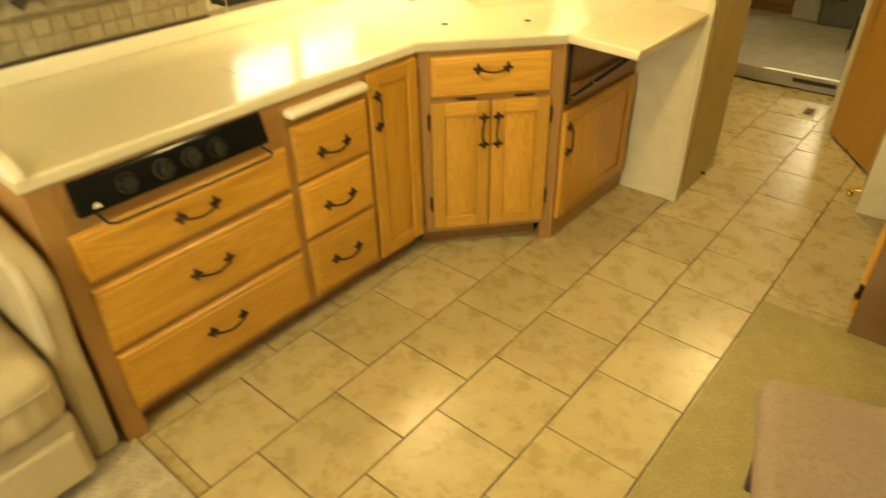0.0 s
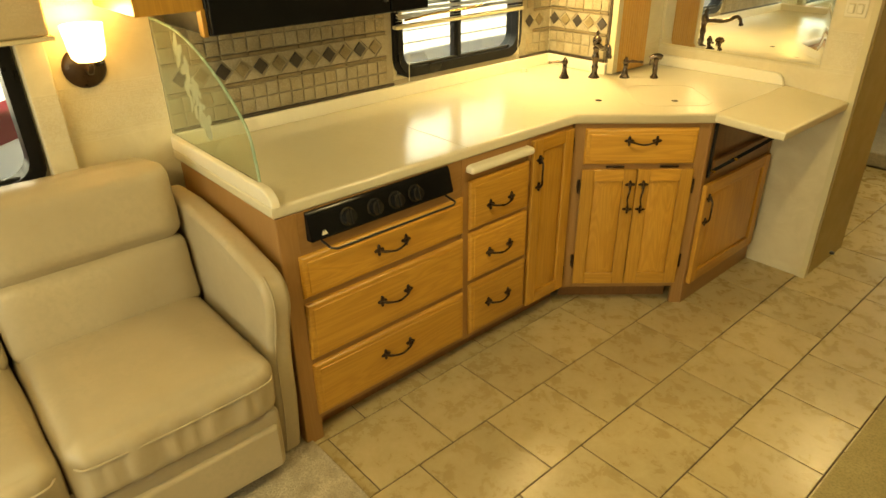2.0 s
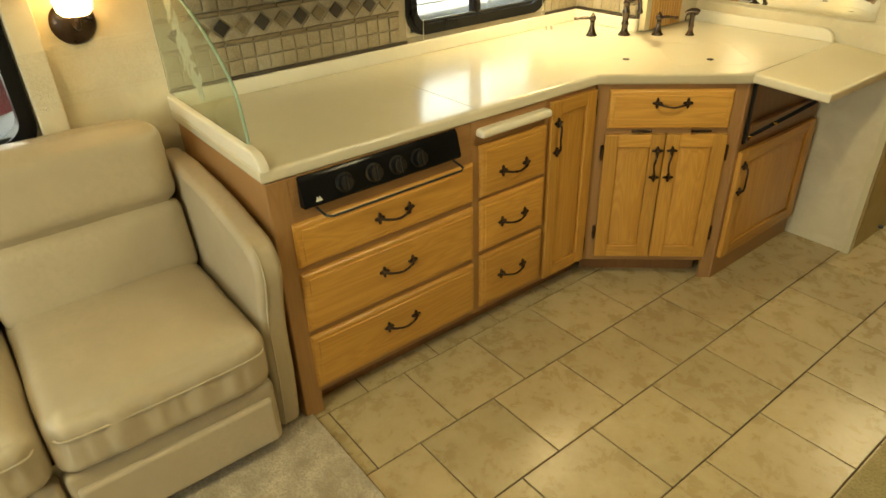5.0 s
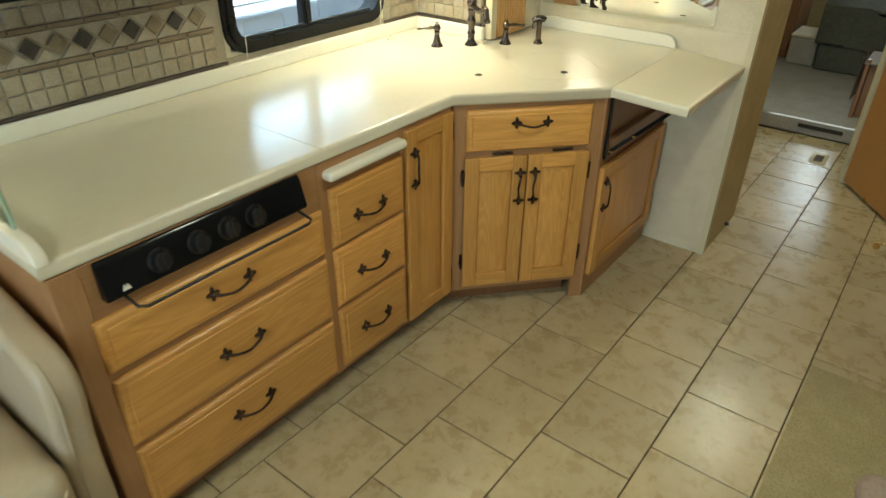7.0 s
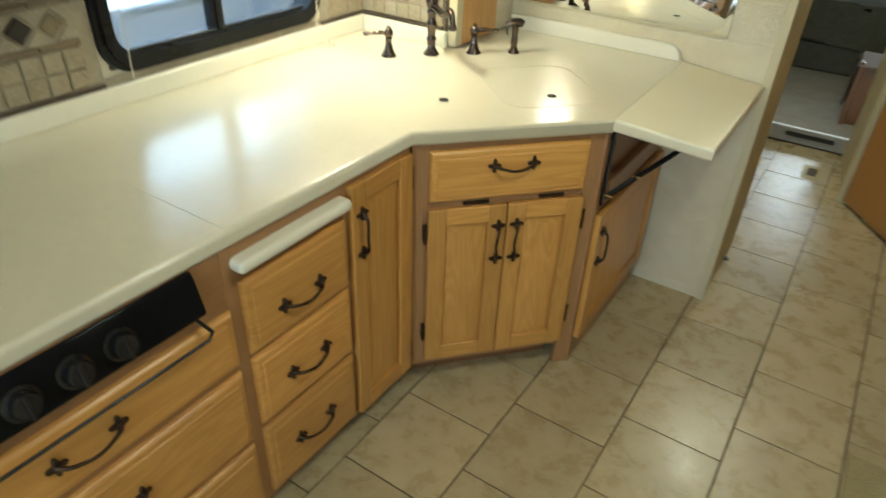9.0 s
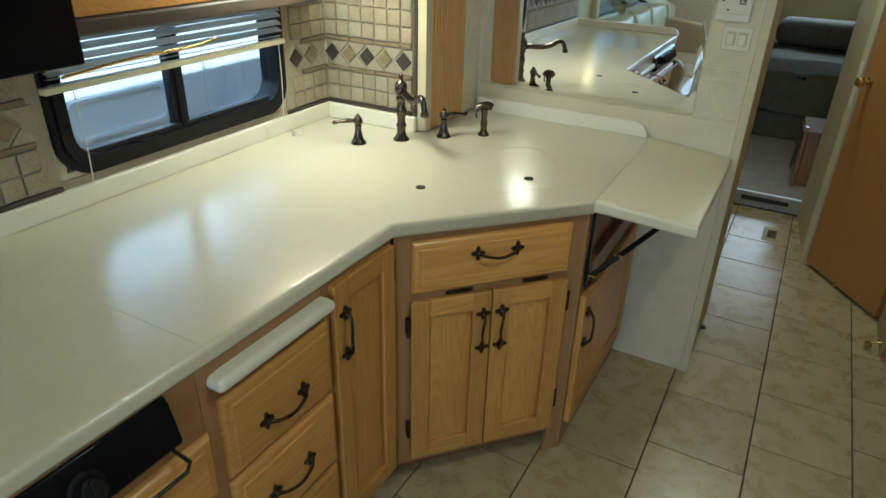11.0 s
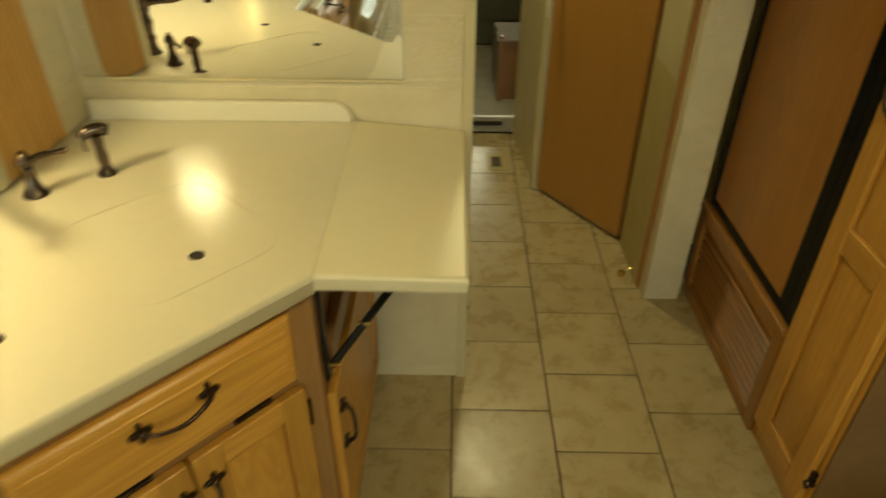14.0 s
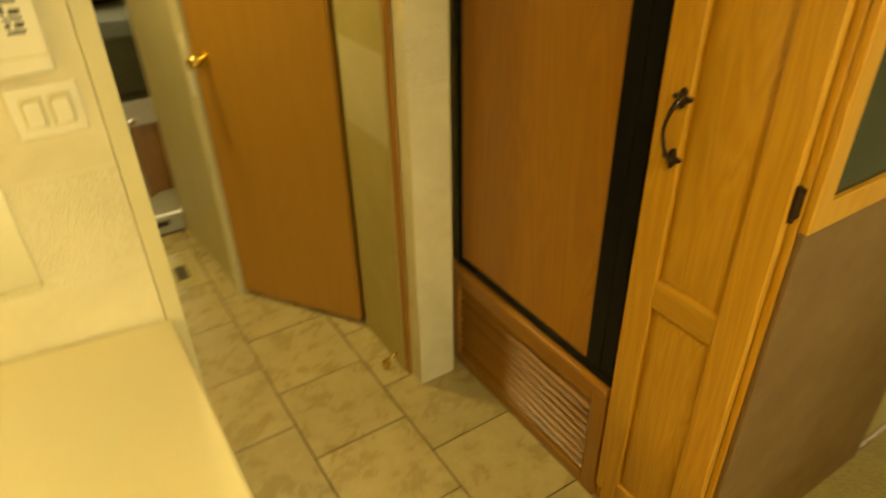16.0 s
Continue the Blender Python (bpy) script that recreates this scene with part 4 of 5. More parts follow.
# mirror
mir = thing("wall_mirror_glass", (-1.42, YM, 0.978), "frameless bevelled mirror above the worktop", "mirror")
MW, MH = 0.760, 0.338
mm = face_pose(-1.806, YM - 0.001, 0.982, 1, 0)
b = BM()
t = bmesh.new()
o = [(0, 0), (MW, 0), (MW, MH), (0, MH)]
rows = [[t.verts.new((x, y, z)) for x, z in o] for y in (0.0, -0.003)]
inn = [t.verts.new((x + (0.022 if x == 0 else -0.022), -0.0043, z + (0.022 if z == 0 else -0.022))) for x, z in o]
for k in range(4):
    j = (k + 1) % 4
    t.faces.new((rows[0][k], rows[0][j], rows[1][j], rows[1][k]))
    t.faces.new((rows[1][k], rows[1][j], inn[j], inn[k]))
t.faces.new(inn), t.faces.new(rows[0][::-1])
merge_in(b, t)
part("mirror_plate", b, M_MIRROR, mir, "", mm, 1)
b = BM()
bx(b, -0.002, MW + 0.002, -0.007, 0, -0.009, -0.001, 0.002, 2)
part("bottom_rail", b, M_TRIMPAINT, mir, "pale ledge under the mirror", mm)

# switches and monitor panel
sw = thing("light_switch", (-0.955, YM, 1.195), "ivory double rocker switch plate", "switch")
mw = face_pose(-1.004, YM - 0.0005, 1.186, 1, 0)
b = BM()
bx(b, 0, 0.082, -0.007, 0, 0, 0.068, 0.003, 3)
part("plate", b, M_WHITEPLASTIC, sw, "", mw)
for x in (0.011, 0.044):
    b = BM()
    bx(b, x, x + 0.027, -0.0085, -0.005, 0.014, 0.054, 0.001, 1)
    part("rocker_rim", b, M_TRIMPAINT, sw, "", mw)
    b = BM()
    bx(b, x + 0.003, x + 0.024, -0.014, -0.005, 0.017, 0.051, 0.003, 3)
    part("rocker", b, M_WHITEPLASTIC, sw, "", mw @ Matrix.Rotation(radians(4), 4, 'X'))
pn = thing("control_box", (-0.985, YM, 1.275), "white wall control box with printed marks", "control panel")
mp = face_pose(-1.036, YM - 0.0005, 1.268, 1, 0)
b = BM()
bx(b, 0, 0.098, -0.020, 0, 0, 0.130, 0.005, 3)
part("case", b, M_WHITEPLASTIC, pn, "", mp)
b = BM()
bx(b, 0.004, 0.094, -0.0205, -0.019, 0.022, 0.024)
part("lid_seam", b, M_TRIMPAINT, pn, "", mp)
for x0, x1, z0, z1 in ((0.060, 0.080, 0.050, 0.054), (0.060, 0.066, 0.057, 0.063), (0.070, 0.080, 0.057, 0.063), (0.060, 0.080, 0.066, 0.069), (0.060, 0.064, 0.072, 0.082), (0.068, 0.080, 0.072, 0.078), (0.062, 0.080, 0.085, 0.089), (0.012, 0.019, 0.055, 0.061), (0.012, 0.019, 0.080, 0.086), (0.030, 0.036, 0.030, 0.035), (0.010, 0.084, 0.105, 0.108)):
    b = BM()
    bx(b, x0, x1, -0.0207, -0.019, z0, z1)
    part("printed_mark", b, M_EDGEBROWN, pn, "", mp)

# taps


def lever_tap(x, y, turn, label):
    th = thing("tap_handle", (x, y, ZC), label, "tap", "taps on the sink")
    m = Matrix.Translation((x, y, ZC)) @ Matrix.Rotation(turn, 4, 'Z')
    b = BM()
    lathe(b, [(0.0245, 0), (0.0245, 0.004), (0.020, 0.010), (0.016, 0.018), (0.012, 0.034), (0.0095, 0.050), (0.011, 0.054), (0.011, 0.058), (0.0085, 0.061)], m, 24)
    part("base", b, M_TAP, th)
    b = BM()
    lathe(b, [(0.0085, 0.060), (0.014, 0.066), (0.0155, 0.074), (0.012, 0.083), (0.006, 0.089), (0.007, 0.092), (0.002, 0.096)], m, 20)
    part("cap", b, M_TAP, th)
    b = BM()
    tube(b, [(0.008, 0, 0.073), (0.03, 0, 0.075), (0.055, 0, 0.073), (0.072, 0, 0.071), (0.080, 0, 0.074)], lambda u: 0.0052 + 0.0022 * math.sin(u * 6.0) ** 2 - 0.001 * u, 10, m)
    part("lever", b, M_TAP, th)
    return th


lever_tap(-1.943, 2.200, radians(222), "oil rubbed bronze lever tap handle on the counter")
lever_tap(-1.750, 2.408, radians(48), "oil rubbed bronze lever tap handle beside the faucet")
fa = thing("faucet", (-1.850, 2.306, ZC), "tall oil rubbed bronze faucet with a long arched spout", "faucet")
m = Matrix.Translation((-1.850, 2.306, ZC))
b = BM()
lathe(b, [(0.0265, 0), (0.0265, 0.004), (0.021, 0.010), (0.0145, 0.022), (0.0135, 0.040), (0.0165, 0.046), (0.0165, 0.052), (0.0125, 0.060), (0.0140, 0.078), (0.0175, 0.094), (0.0175, 0.100), (0.0135, 0.108), (0.0125, 0.125), (0.0165, 0.132), (0.0165, 0.138), (0.013, 0.143)], m, 24)
part("body", b, M_TAP, fa)
b = BM()
lathe(b, [(0.013, 0.142), (0.019, 0.155), (0.021, 0.168), (0.018, 0.182), (0.010, 0.190), (0.006, 0.194), (0.009, 0.200), (0.007, 0.208), (0.002, 0.214)], m, 22)
part("finial", b, M_TAP, fa)
b = BM()
mt = m @ Matrix.Rotation(radians(-37), 4, 'Z')
tube(b, [(0.0, 0, 0.150), (0.04, 0, 0.154), (0.09, 0, 0.151), (0.13, 0, 0.159), (0.158, 0, 0.174), (0.180, 0, 0.168), (0.193, 0, 0.140)], lambda u: 0.0125 - 0.0035 * u, 12, mt)
lathe(b, [(0.009, 0.126), (0.0125, 0.129), (0.0125, 0.137), (0.009, 0.142)], mt @ Matrix.Translation((0.193, 0, 0)), 16)
part("spout", b, M_TAP, fa)
sp = thing("side_sprayer", (-1.648, 2.498, ZC), "oil rubbed bronze pull-out side sprayer", "sprayer")
m = Matrix.Translation((-1.648, 2.498, ZC)) @ Matrix.Rotation(radians(30), 4, 'Z')
b = BM()
lathe(b, [(0.019, 0), (0.019, 0.005), (0.013, 0.012), (0.011, 0.020)], m, 20)
part("base", b, M_TAP, sp)
b = BM()
lathe(b, [(0.010, 0.019), (0.012, 0.040), (0.0095, 0.058), (0.0105, 0.075), (0.013, 0.088)], m, 18)
part("grip", b, M_TAP, sp)
b = BM()
tube(b, [(0.024, 0, 0.094), (0.008, 0, 0.101), (-0.012, 0, 0.099), (-0.028, 0, 0.088)], lambda u: 0.013 - 0.004 * abs(u - 0.25), 12, m)
tube(b, [(-0.022, 0, 0.088), (-0.027, 0, 0.072), (-0.024, 0, 0.058)], 0.003, 6, m)
part("head", b, M_TAP, sp)

# glass guard at the sofa end
gg = thing("glass_guard", (-1.9, 0.453, 0.93), "curved clear glass splash guard with a frosted etching", "glass panel")
pts = [(XW + 0.004, 0.931), (-1.605, 0.931), (-1.612, 0.985), (-1.630, 1.065), (-1.690, 1.130), (-1.775, 1.190), (-1.88, 1.245), (-2.00, 1.285), (-2.12, 1.300), (XW + 0.004, 1.305)]
b = BM()
curve = [pts[0]] + [(p.x, p.z) for p in smooth_path([(x, 0, z) for x, z in pts[1:]], 4)]
flat_prism(b, curve, 0.449, 0.457)
g = part("pane", b, M_GREENGLASS, gg)
g.visible_shadow = False
b = BM()
tube(b, [(x, 0.453, z) for x, z in pts[1:]], 0.0042, 8, None, 4)
part("polished_edge", b, surface("green_glass_edge", (0.27, 0.38, 0.27), (0.33, 0.44, 0.32), 20, 0.25), gg, "green polished glass edge")
rn = random.Random(4)
b = BM()
for k in range(60):
    u = k / 59
    cx, cz = -2.05 + 0.13 * u + rn.gauss(0, 0.010 + 0.030 * math.sin(u * 3.1)), 1.255 - 0.27 * u + rn.uniform(-0.012, 0.012)
    r1, r2 = rn.uniform(0.006, 0.017), rn.uniform(0.009, 0.026)
    a = rn.uniform(-0.5, 0.3)
    flat_prism(b, [(cx + r1 * math.cos(q) - r2 * math.sin(q) * a, cz + r2 * math.sin(q)) for q in [i * math.pi / 5 for i in range(10)]], 0.4592 + 0.00003 * k, 0.4596 + 0.00003 * k)
part("etching", b, surface("frosted_white_etching", (0.30, 0.28, 0.21), (0.42, 0.39, 0.30), 60, 0.8), gg, "frosted etched plume")

# microwave, upper cabinets, valance
mwv = thing("microwave", (-2.03, 0.89, 1.28), "black over-counter microwave oven", "microwave")
b = BM()
bx(b, XW + 0.012, -1.87, 0.492, 1.288, 1.283, 1.66, 0.006)
part("case", b, M_BLACKMATT, mwv)
b = BM()
bx(b, -1.869, -1.845, 0.492, 1.12, 1.288, 1.66, 0.006, 3)
part("door", b, M_BLACK, mwv, "glossy black oven door")
b = BM()
bx(b, -1.869, -1.845, 1.124, 1.288, 1.288, 1.66, 0.006, 3)
part("control_panel", b, M_BLACK, mwv)
b = BM()
tube(b, [(-1.846, 1.10, 1.33), (-1.815, 1.10, 1.35), (-1.815, 1.10, 1.60), (-1.846, 1.10, 1.62)], 0.009, 8, None, 0)
part("handle", b, M_BLACKMATT, mwv)
uc = thing("upper_cabinet", (-2.0, 1.0, 1.36), "golden oak overhead cabinet above the microwave", "cabinet")
b = BM()
bx(b, XW + 0.001, -1.87, 0.30, 0.488, 1.355, HC - 0.002, 0.003)
part("side_unit", b, M_OAK_Z, uc)
b = BM()
bx(b, XW + 0.001, -1.87, 0.49, 1.29, 1.665, HC - 0.002, 0.003)
part("over_microwave_unit", b, M_OAK_Z, uc)
b = BM()
bx(b, -1.90, -1.868, 0.476, 0.4895, 1.283, 1.36, 0.002)
part("filler_strip", b, M_OAK_Z, uc)
us = thing("sink_upper_cabinet", (-2.05, 1.85, 1.5), "golden oak overhead cabinet above the kitchen window", "cabinet")
b = BM()
bx(b, XW + 0.001, -1.87, 1.295, 2.400, 1.55, HC - 0.002, 0.003)
part("body", b, M_OAK_Z, us)
va = thing("window_valance", (-2.15, 1.79, 1.29), "oak valance with a dark padded lower edge", "valance")
b = BM()
bx(b, -2.118, -2.095, 1.36, 2.215, 1.325, 1.549, 0.003)
part("face_board", b, M_OAK_X, va)
b = BM()
bx(b, XW + 0.012, -2.085, 1.355, 2.22, 1.288, 1.324, 0.008, 3)
part("lower_edge", b, M_EDGEBROWN, va, "dark brown padded lower edge")
bl = thing("window_blind", (-2.19, 1.77, 1.17), "raised white slat blind bunched in the window", "blind")
for i, (z, ang, sk) in enumerate(((1.178, 6, 0.0), (1.192, -10, 0.2), (1.203, 14, -0.5), (1.214, 28, 0.3), (1.232, 30, 0.15), (1.252, 32, -0.1), (1.272, 34, 0.1))):
    b = BM()
    t = bmesh.new()
    n = 4
    row = [[t.verts.new((x, (k / n - 0.5) * 0.024, 0.0022 * (1 - (2 * k / n - 1) ** 2))) for k in range(n + 1)] for x in (0, 0.36, 0.74)]
    for a, c in zip(row, row[1:]):
        for k in range(n):
            t.faces.new((a[k], a[k + 1], c[k + 1], c[k]))
    bmesh.ops.solidify(t, geom=t.faces[:], thickness=0.0006)
    merge_in(b, t)
    part("slat", b, M_BLIND, bl, "", face_pose(XW + 0.040, 1.405, z, 0, 1) @ Matrix.Rotation(radians(sk), 4, 'Y') @ Matrix.Rotation(radians(ang), 4, 'X'))
b = BM()
bx(b, 0, 0.765, -0.012, 0.012, -0.009, 0.006, 0.003)
part("bottom_rail", b, M_TRIMPAINT, bl, "cream bottom rail", face_pose(XW + 0.042, 1.388, 1.172, 0, 1) @ Matrix.Rotation(radians(-0.4), 4, 'Y'))
b = BM()
tube(b, [(-2.165, 1.43, 1.197), (-2.155, 1.60, 1.212), (-2.155, 1.79, 1.214), (-2.150, 1.86, 1.225)], 0.0045, 8, None, 2)
part("wand", b, M_BRASS, bl, "yellowish tilt wand")
for y in (1.46, 2.135):
    b = BM()
    tube(b, [(-2.183, y, 1.17), (-2.186, y + 0.004, 1.05), (-2.190, y + 0.002, 0.935)], 0.0012, 6, None, 3)
    part("cord", b, M_WHITEPLASTIC, bl)
for y, x in ((2.145, -2.16), (2.165, -2.150)):
    th = thing("blind_cord_clip", (x, y, ZC), "small clear plastic cord clip on the worktop", "clip", "cord clips")
    b = BM()
    bx(b, x - 0.006, x + 0.006, y - 0.006, y + 0.006, ZC, ZC + 0.020, 0.004, 3)
    part("clip_body", b, M_WHITEPLASTIC, th)

# lamp under the sink cabinet
lp = thing("under_cabinet_lamp", (-1.95, 2.04, 1.53), "lit rectangular lamp under the overhead cabinet", "lamp")
b = BM()
bx(b, -2.06, -1.84, 1.97, 2.11, 1.528, 1.5495, 0.004)
part("housing", b, M_WHITEPLASTIC, lp)
b = BM()
bx(b, -2.04, -1.86, 1.99, 2.09, 1.516, 1.5275, 0.004)
part("lens", b, M_LAMPLENS, lp)

# sconce
sn = thing("wall_sconce", (XW, 0.232, 1.2), "lit wall sconce with frosted shade and bronze plate", "lamp")
b = BM()
lathe(b, [(0.062, 0), (0.062, 0.006), (0.055, 0.014), (0.035, 0.024), (0.016, 0.03)], pose(XW + 0.001, 0.232, 1.185, 0, 90, 0), 28)
part("back_plate", b, M_BRONZE, sn, "dark bronze round plate")
b = BM()
tube(b, [(XW + 0.025, 0.232, 1.185), (XW + 0.06, 0.232, 1.178), (XW + 0.085, 0.232, 1.195), (XW + 0.085, 0.232, 1.212)], 0.008, 10)
part("arm", b, M_BRONZE, sn)
b = BM()
lathe(b, [(0.034, 1.216), (0.046, 1.228), (0.051, 1.255), (0.054, 1.29), (0.058, 1.318), (0.055, 1.318), (0.050, 1.29), (0.047, 1.255), (0.034, 1.222)], Matrix.Translation((XW + 0.085, 0.232, 0)), 28)
part("shade", b, M_SHADE, sn, "glowing frosted glass shade")

# sofa window surround
ss = thing("window_lambrequin", (-2.15, -0.8, 0.85), "padded cream side board and valance round the sofa window", "window trim")
b = BM()
bx(b, XW + 0.001, XW + 0.045, 0.060, 0.135, 0.0, 1.30, 0.006)
part("side_board", b, M_PAPER, ss)
b = BM()
bx(b, XW + 0.001, -2.10, -1.85, 0.142, 1.302, 1.62, 0.01, 3)
part("valance", b, M_VALANCE, ss, "padded cream valance")
b = BM()
bx(b, XW + 0.001, -2.09, -1.86, 0.150, 1.290, 1.3015, 0.003)
part("valance_edge", b, M_TRIMPAINT, ss)

# ---- sofa ----
sofa = thing("sofa", (-1.85, -0.5, 0), "cream leather sofa with puffed cushions and a sloping arm", "sofa")


def cushion(x0, x1, y0, y1, z0, z1, puff, name, m=None, n=14, pucker=0.0, seed=0):
    """A stuffed cushion: a rounded block swelling on its faces, with small creases."""
    t = bmesh.new()
    bmesh.ops.create_cube(t, size=2)
    bmesh.ops.subdivide_edges(t, edges=t.edges[:], cuts=n, use_grid_fill=True)
    c = Vector(((x0 + x1) / 2, (y0 + y1) / 2, (z0 + z1) / 2))
    h = Vector(((x1 - x0) / 2, (y1 - y0) / 2, (z1 - z0) / 2))
    r = min(h) * 0.5
    for v in t.verts:
        u = v.co.copy()
        q = Vector([u[k] * h[k] for k in range(3)])
        core = Vector([max(-(h[k] - r), min(h[k] - r, q[k])) for k in range(3)])
        d = q - core
        if d.length > 1e-9:
            big = max(abs(d[k]) for k in range(3))
            d = d.normalized() * big
        q = core + d
        for k in range(3):
            i, j = (k + 1) % 3, (k + 2) % 3
            q[k] += math.copysign(1, u[k]) * puff[k] * (abs(u[k]) ** 6) * (1 - u[i] ** 4) * (1 - u[j] ** 4)
        w = noise.noise((q + c) * 7 + Vector((seed, 0, 0))) * 0.004
        if pucker:
            edge = max(0.0, u.x) ** 8 * (1 if u.x > 0.6 else 0)
            w += pucker * edge * math.sin((q.y + 0.02 * math.sin(q.y * 31)) * 95) * max(0.0, 1 - abs(u.z))
        q += q.normalized() * w
        v.co = c + q
    if m is not None:
        t.transform(m)
    return part(name, t, M_LEATHER, sofa, "", None, 80)


YS = [0.345, -0.222, -0.76, -1.30]
for i, (a, c) in enumerate(zip(YS[1:], YS)):
    cushion(-2.02, -1.425, a + 0.003, c - 0.003, 0.27, 0.455, (0.022, 0.0, 0.022), "seat_cushion", None, 34, 0.006, i)
    lean = Matrix.Translation((-1.90, 0, 0.45)) @ Matrix.Rotation(radians(-11), 4, 'Y') @ Matrix.Translation((1.90, 0, -0.45))
    cushion(-2.06, -1.895, a + 0.003, c - 0.003, 0.43, 0.672, (0.012, 0.0, 0.0), "lower_back_cushion", lean, 12, 0.0, i + 5)
    cushion(-2.09, -1.890, a + 0.003, c - 0.003, 0.664, 0.905, (0.016, 0.0, 0.010), "upper_back_cushion", lean, 12, 0.0, i + 9)
    b = BM()
    bx(b, -1.50, -1.445, a + 0.004, c - 0.004, 0.05, 0.265, 0.018, 4)
    part("front_apron", b, M_LEATHER, sofa)
b = BM()
bx(b, -2.10, -1.50, YS[-1], 0.32, 0.04, 0.28)
part("base", b, M_LEATHER, sofa)


def arm(y0, y1):
    """Slab arm: sloping top, bowed front that sweeps back to the floor."""
    prof = [(-2.15, 0.03), (-2.15, 0.745), (-1.98, 0.752), (-1.75, 0.735), (-1.58, 0.706), (-1.485, 0.680), (-1.448, 0.640), (-1.440, 0.59),
            (-1.455, 0.53), (-1.475, 0.45), (-1.486, 0.36), (-1.490, 0.22), (-1.512, 0.03)]
    path = [(p.x, p.z) for p in smooth_path([(x, 0, z) for x, z in prof[2:]], 4)]
    b = BM()
    t = bmesh.new()
    out = prof[:2] + path
    lo = [t.verts.new((x, y0, z)) for x, z in out]
    hi = [t.verts.new((x, y1, z)) for x, z in out]
    n = len(out)
    t.faces.new(lo), t.faces.new(hi[::-1])
    for i in range(n):
        t.faces.new((lo[i], lo[(i + 1) % n], hi[(i + 1) % n], hi[i]))
    bmesh.ops.recalc_face_normals(t, faces=t.faces)
    ed = [e for e in t.edges if abs(e.verts[0].co.y - e.verts[1].co.y) < 1e-6]
    bmesh.ops.bevel(t, geom=ed, offset=0.022, segments=4, affect='EDGES', profile=0.5, clamp_overlap=True)
    merge_in(b, t)
    a = part("arm", b, M_LEATHER, sofa, "", None, 50)
    b = BM()
    tube(b, [(x + 0.001, y0 + 0.022, z) for x, z in out[14:44]], 0.003, 6, None, 0)
    part("welt", b, M_LEATHER, a)


for i, (a, c) in enumerate(zip(YS[1:], YS)):
    b = BM()
    tube(b, [(-1.426, a + 0.02, 0.405), (-1.405, a + 0.06, 0.402), (-1.402, (a + c) / 2, 0.398), (-1.405, c - 0.06, 0.402), (-1.426, c - 0.02, 0.405)], 0.0032, 6, None, 6)
    part("seat_piping", b, M_LEATHER, sofa)
    b = BM()
    bx(b, -1.458, -1.428, a + 0.02, c - 0.02, 0.065, 0.222, 0.013, 5)
    part("footrest_flap", b, M_LEATHER, sofa)
arm(0.350, 0.430)
arm(YS[-1] - 0.11, YS[-1] - 0.004)
for ob in sofa.children_recursive:
    ob.data.transform(Matrix.Translation((-0.018, 0, 0)) @ Matrix.Diagonal((1, 1, 1.032, 1)))

# ---- aisle: refrigerator, louvre panel, pantry ----
XR = -0.036
fr = thing("refrigerator", (0.3, 2.93, 0.36), "built-in refrigerator with oak panels and black trim", "refrigerator")
b = BM()
bx(b, XR + 0.026, 0.60, 2.590, 3.290, 0.394, 1.93)
part("case", b, M_BLACKMATT, fr)
mf = face_pose(XR, 3.240, 0.397, 0, -1)
FW = 0.650
for nm, x0, x1, z0, z1 in (("bottom_trim", 0.0, FW, 0.0, 0.024), ("side_trim", 0.0, 0.018, 0.025, 1.50), ("handle_trim", FW - 0.088, FW - 0.041, 0.025, 1.50), ("outer_trim", FW - 0.0405, FW, 0.025, 1.50)):
    b = BM()
    bx(b, x0, x1, -0.010, 0.025, z0, z1, 0.003, 2)
    part(nm, b, M_BLACK, fr, "black metal trim", mf)
for nm, z0, z1 in (("door_panel", 0.026, 1.03), ("freezer_panel", 1.06, 1.50)):
    b = BM()
    bx(b, 0.019, FW - 0.089, -0.004, 0.02, z0, z1, 0.001, 1)
    part(nm, b, M_FRIDGE_WOOD, fr, "reddish oak door panel", mf)
b = BM()
bx(b, 0.019, FW - 0.089, -0.010, 0.02, 1.031, 1.059, 0.003)
part("divider_trim", b, M_BLACK, fr, "", mf)
lv = thing("louvre_panel", (0, 2.92, 0), "oak louvred vent panel under the refrigerator", "vent panel")
ml = face_pose(XR, 3.275, 0.0, 0, -1)
LW = 0.685
for nm, x0, x1, z0, z1 in (("stile", 0, 0.045, 0.002, 0.368), ("stile", LW - 0.05, LW, 0.002, 0.368)):
    b = BM()
    bx(b, x0, x1, -0.014, 0.012, z0, z1, 0.004, 2)
    part(nm, b, M_RED_Z, lv, "", ml)
for z0, z1 in ((0.002, 0.045), (0.318, 0.368)):
    b = BM()
    bx(b, 0.045, LW - 0.05, -0.014, 0.012, z0, z1, 0.004, 2)
    part("rail", b, M_RED_X, lv, "", ml)
b = BM()
bx(b, -0.004, LW + 0.002, -0.026, 0.0, 0.369, 0.392, 0.005, 3)
part("cap_rail", b, M_RED_X, lv, "", ml)
for i in range(10):
    b = BM()
    bx(b, 0.046, LW - 0.051, -0.010, 0.010, -0.0035, 0.0035, 0.0025, 2)
    part("slat", b, M_RED_X, lv, "", ml @ Matrix.Translation((0, 0.001, 0.058 + i * 0.0275)) @ Matrix.Rotation(radians(22), 4, 'X'))
# Dark sheet behind the slats stands in for the shade in their gaps.
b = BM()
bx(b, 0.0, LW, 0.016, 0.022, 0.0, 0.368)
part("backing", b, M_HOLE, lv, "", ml)

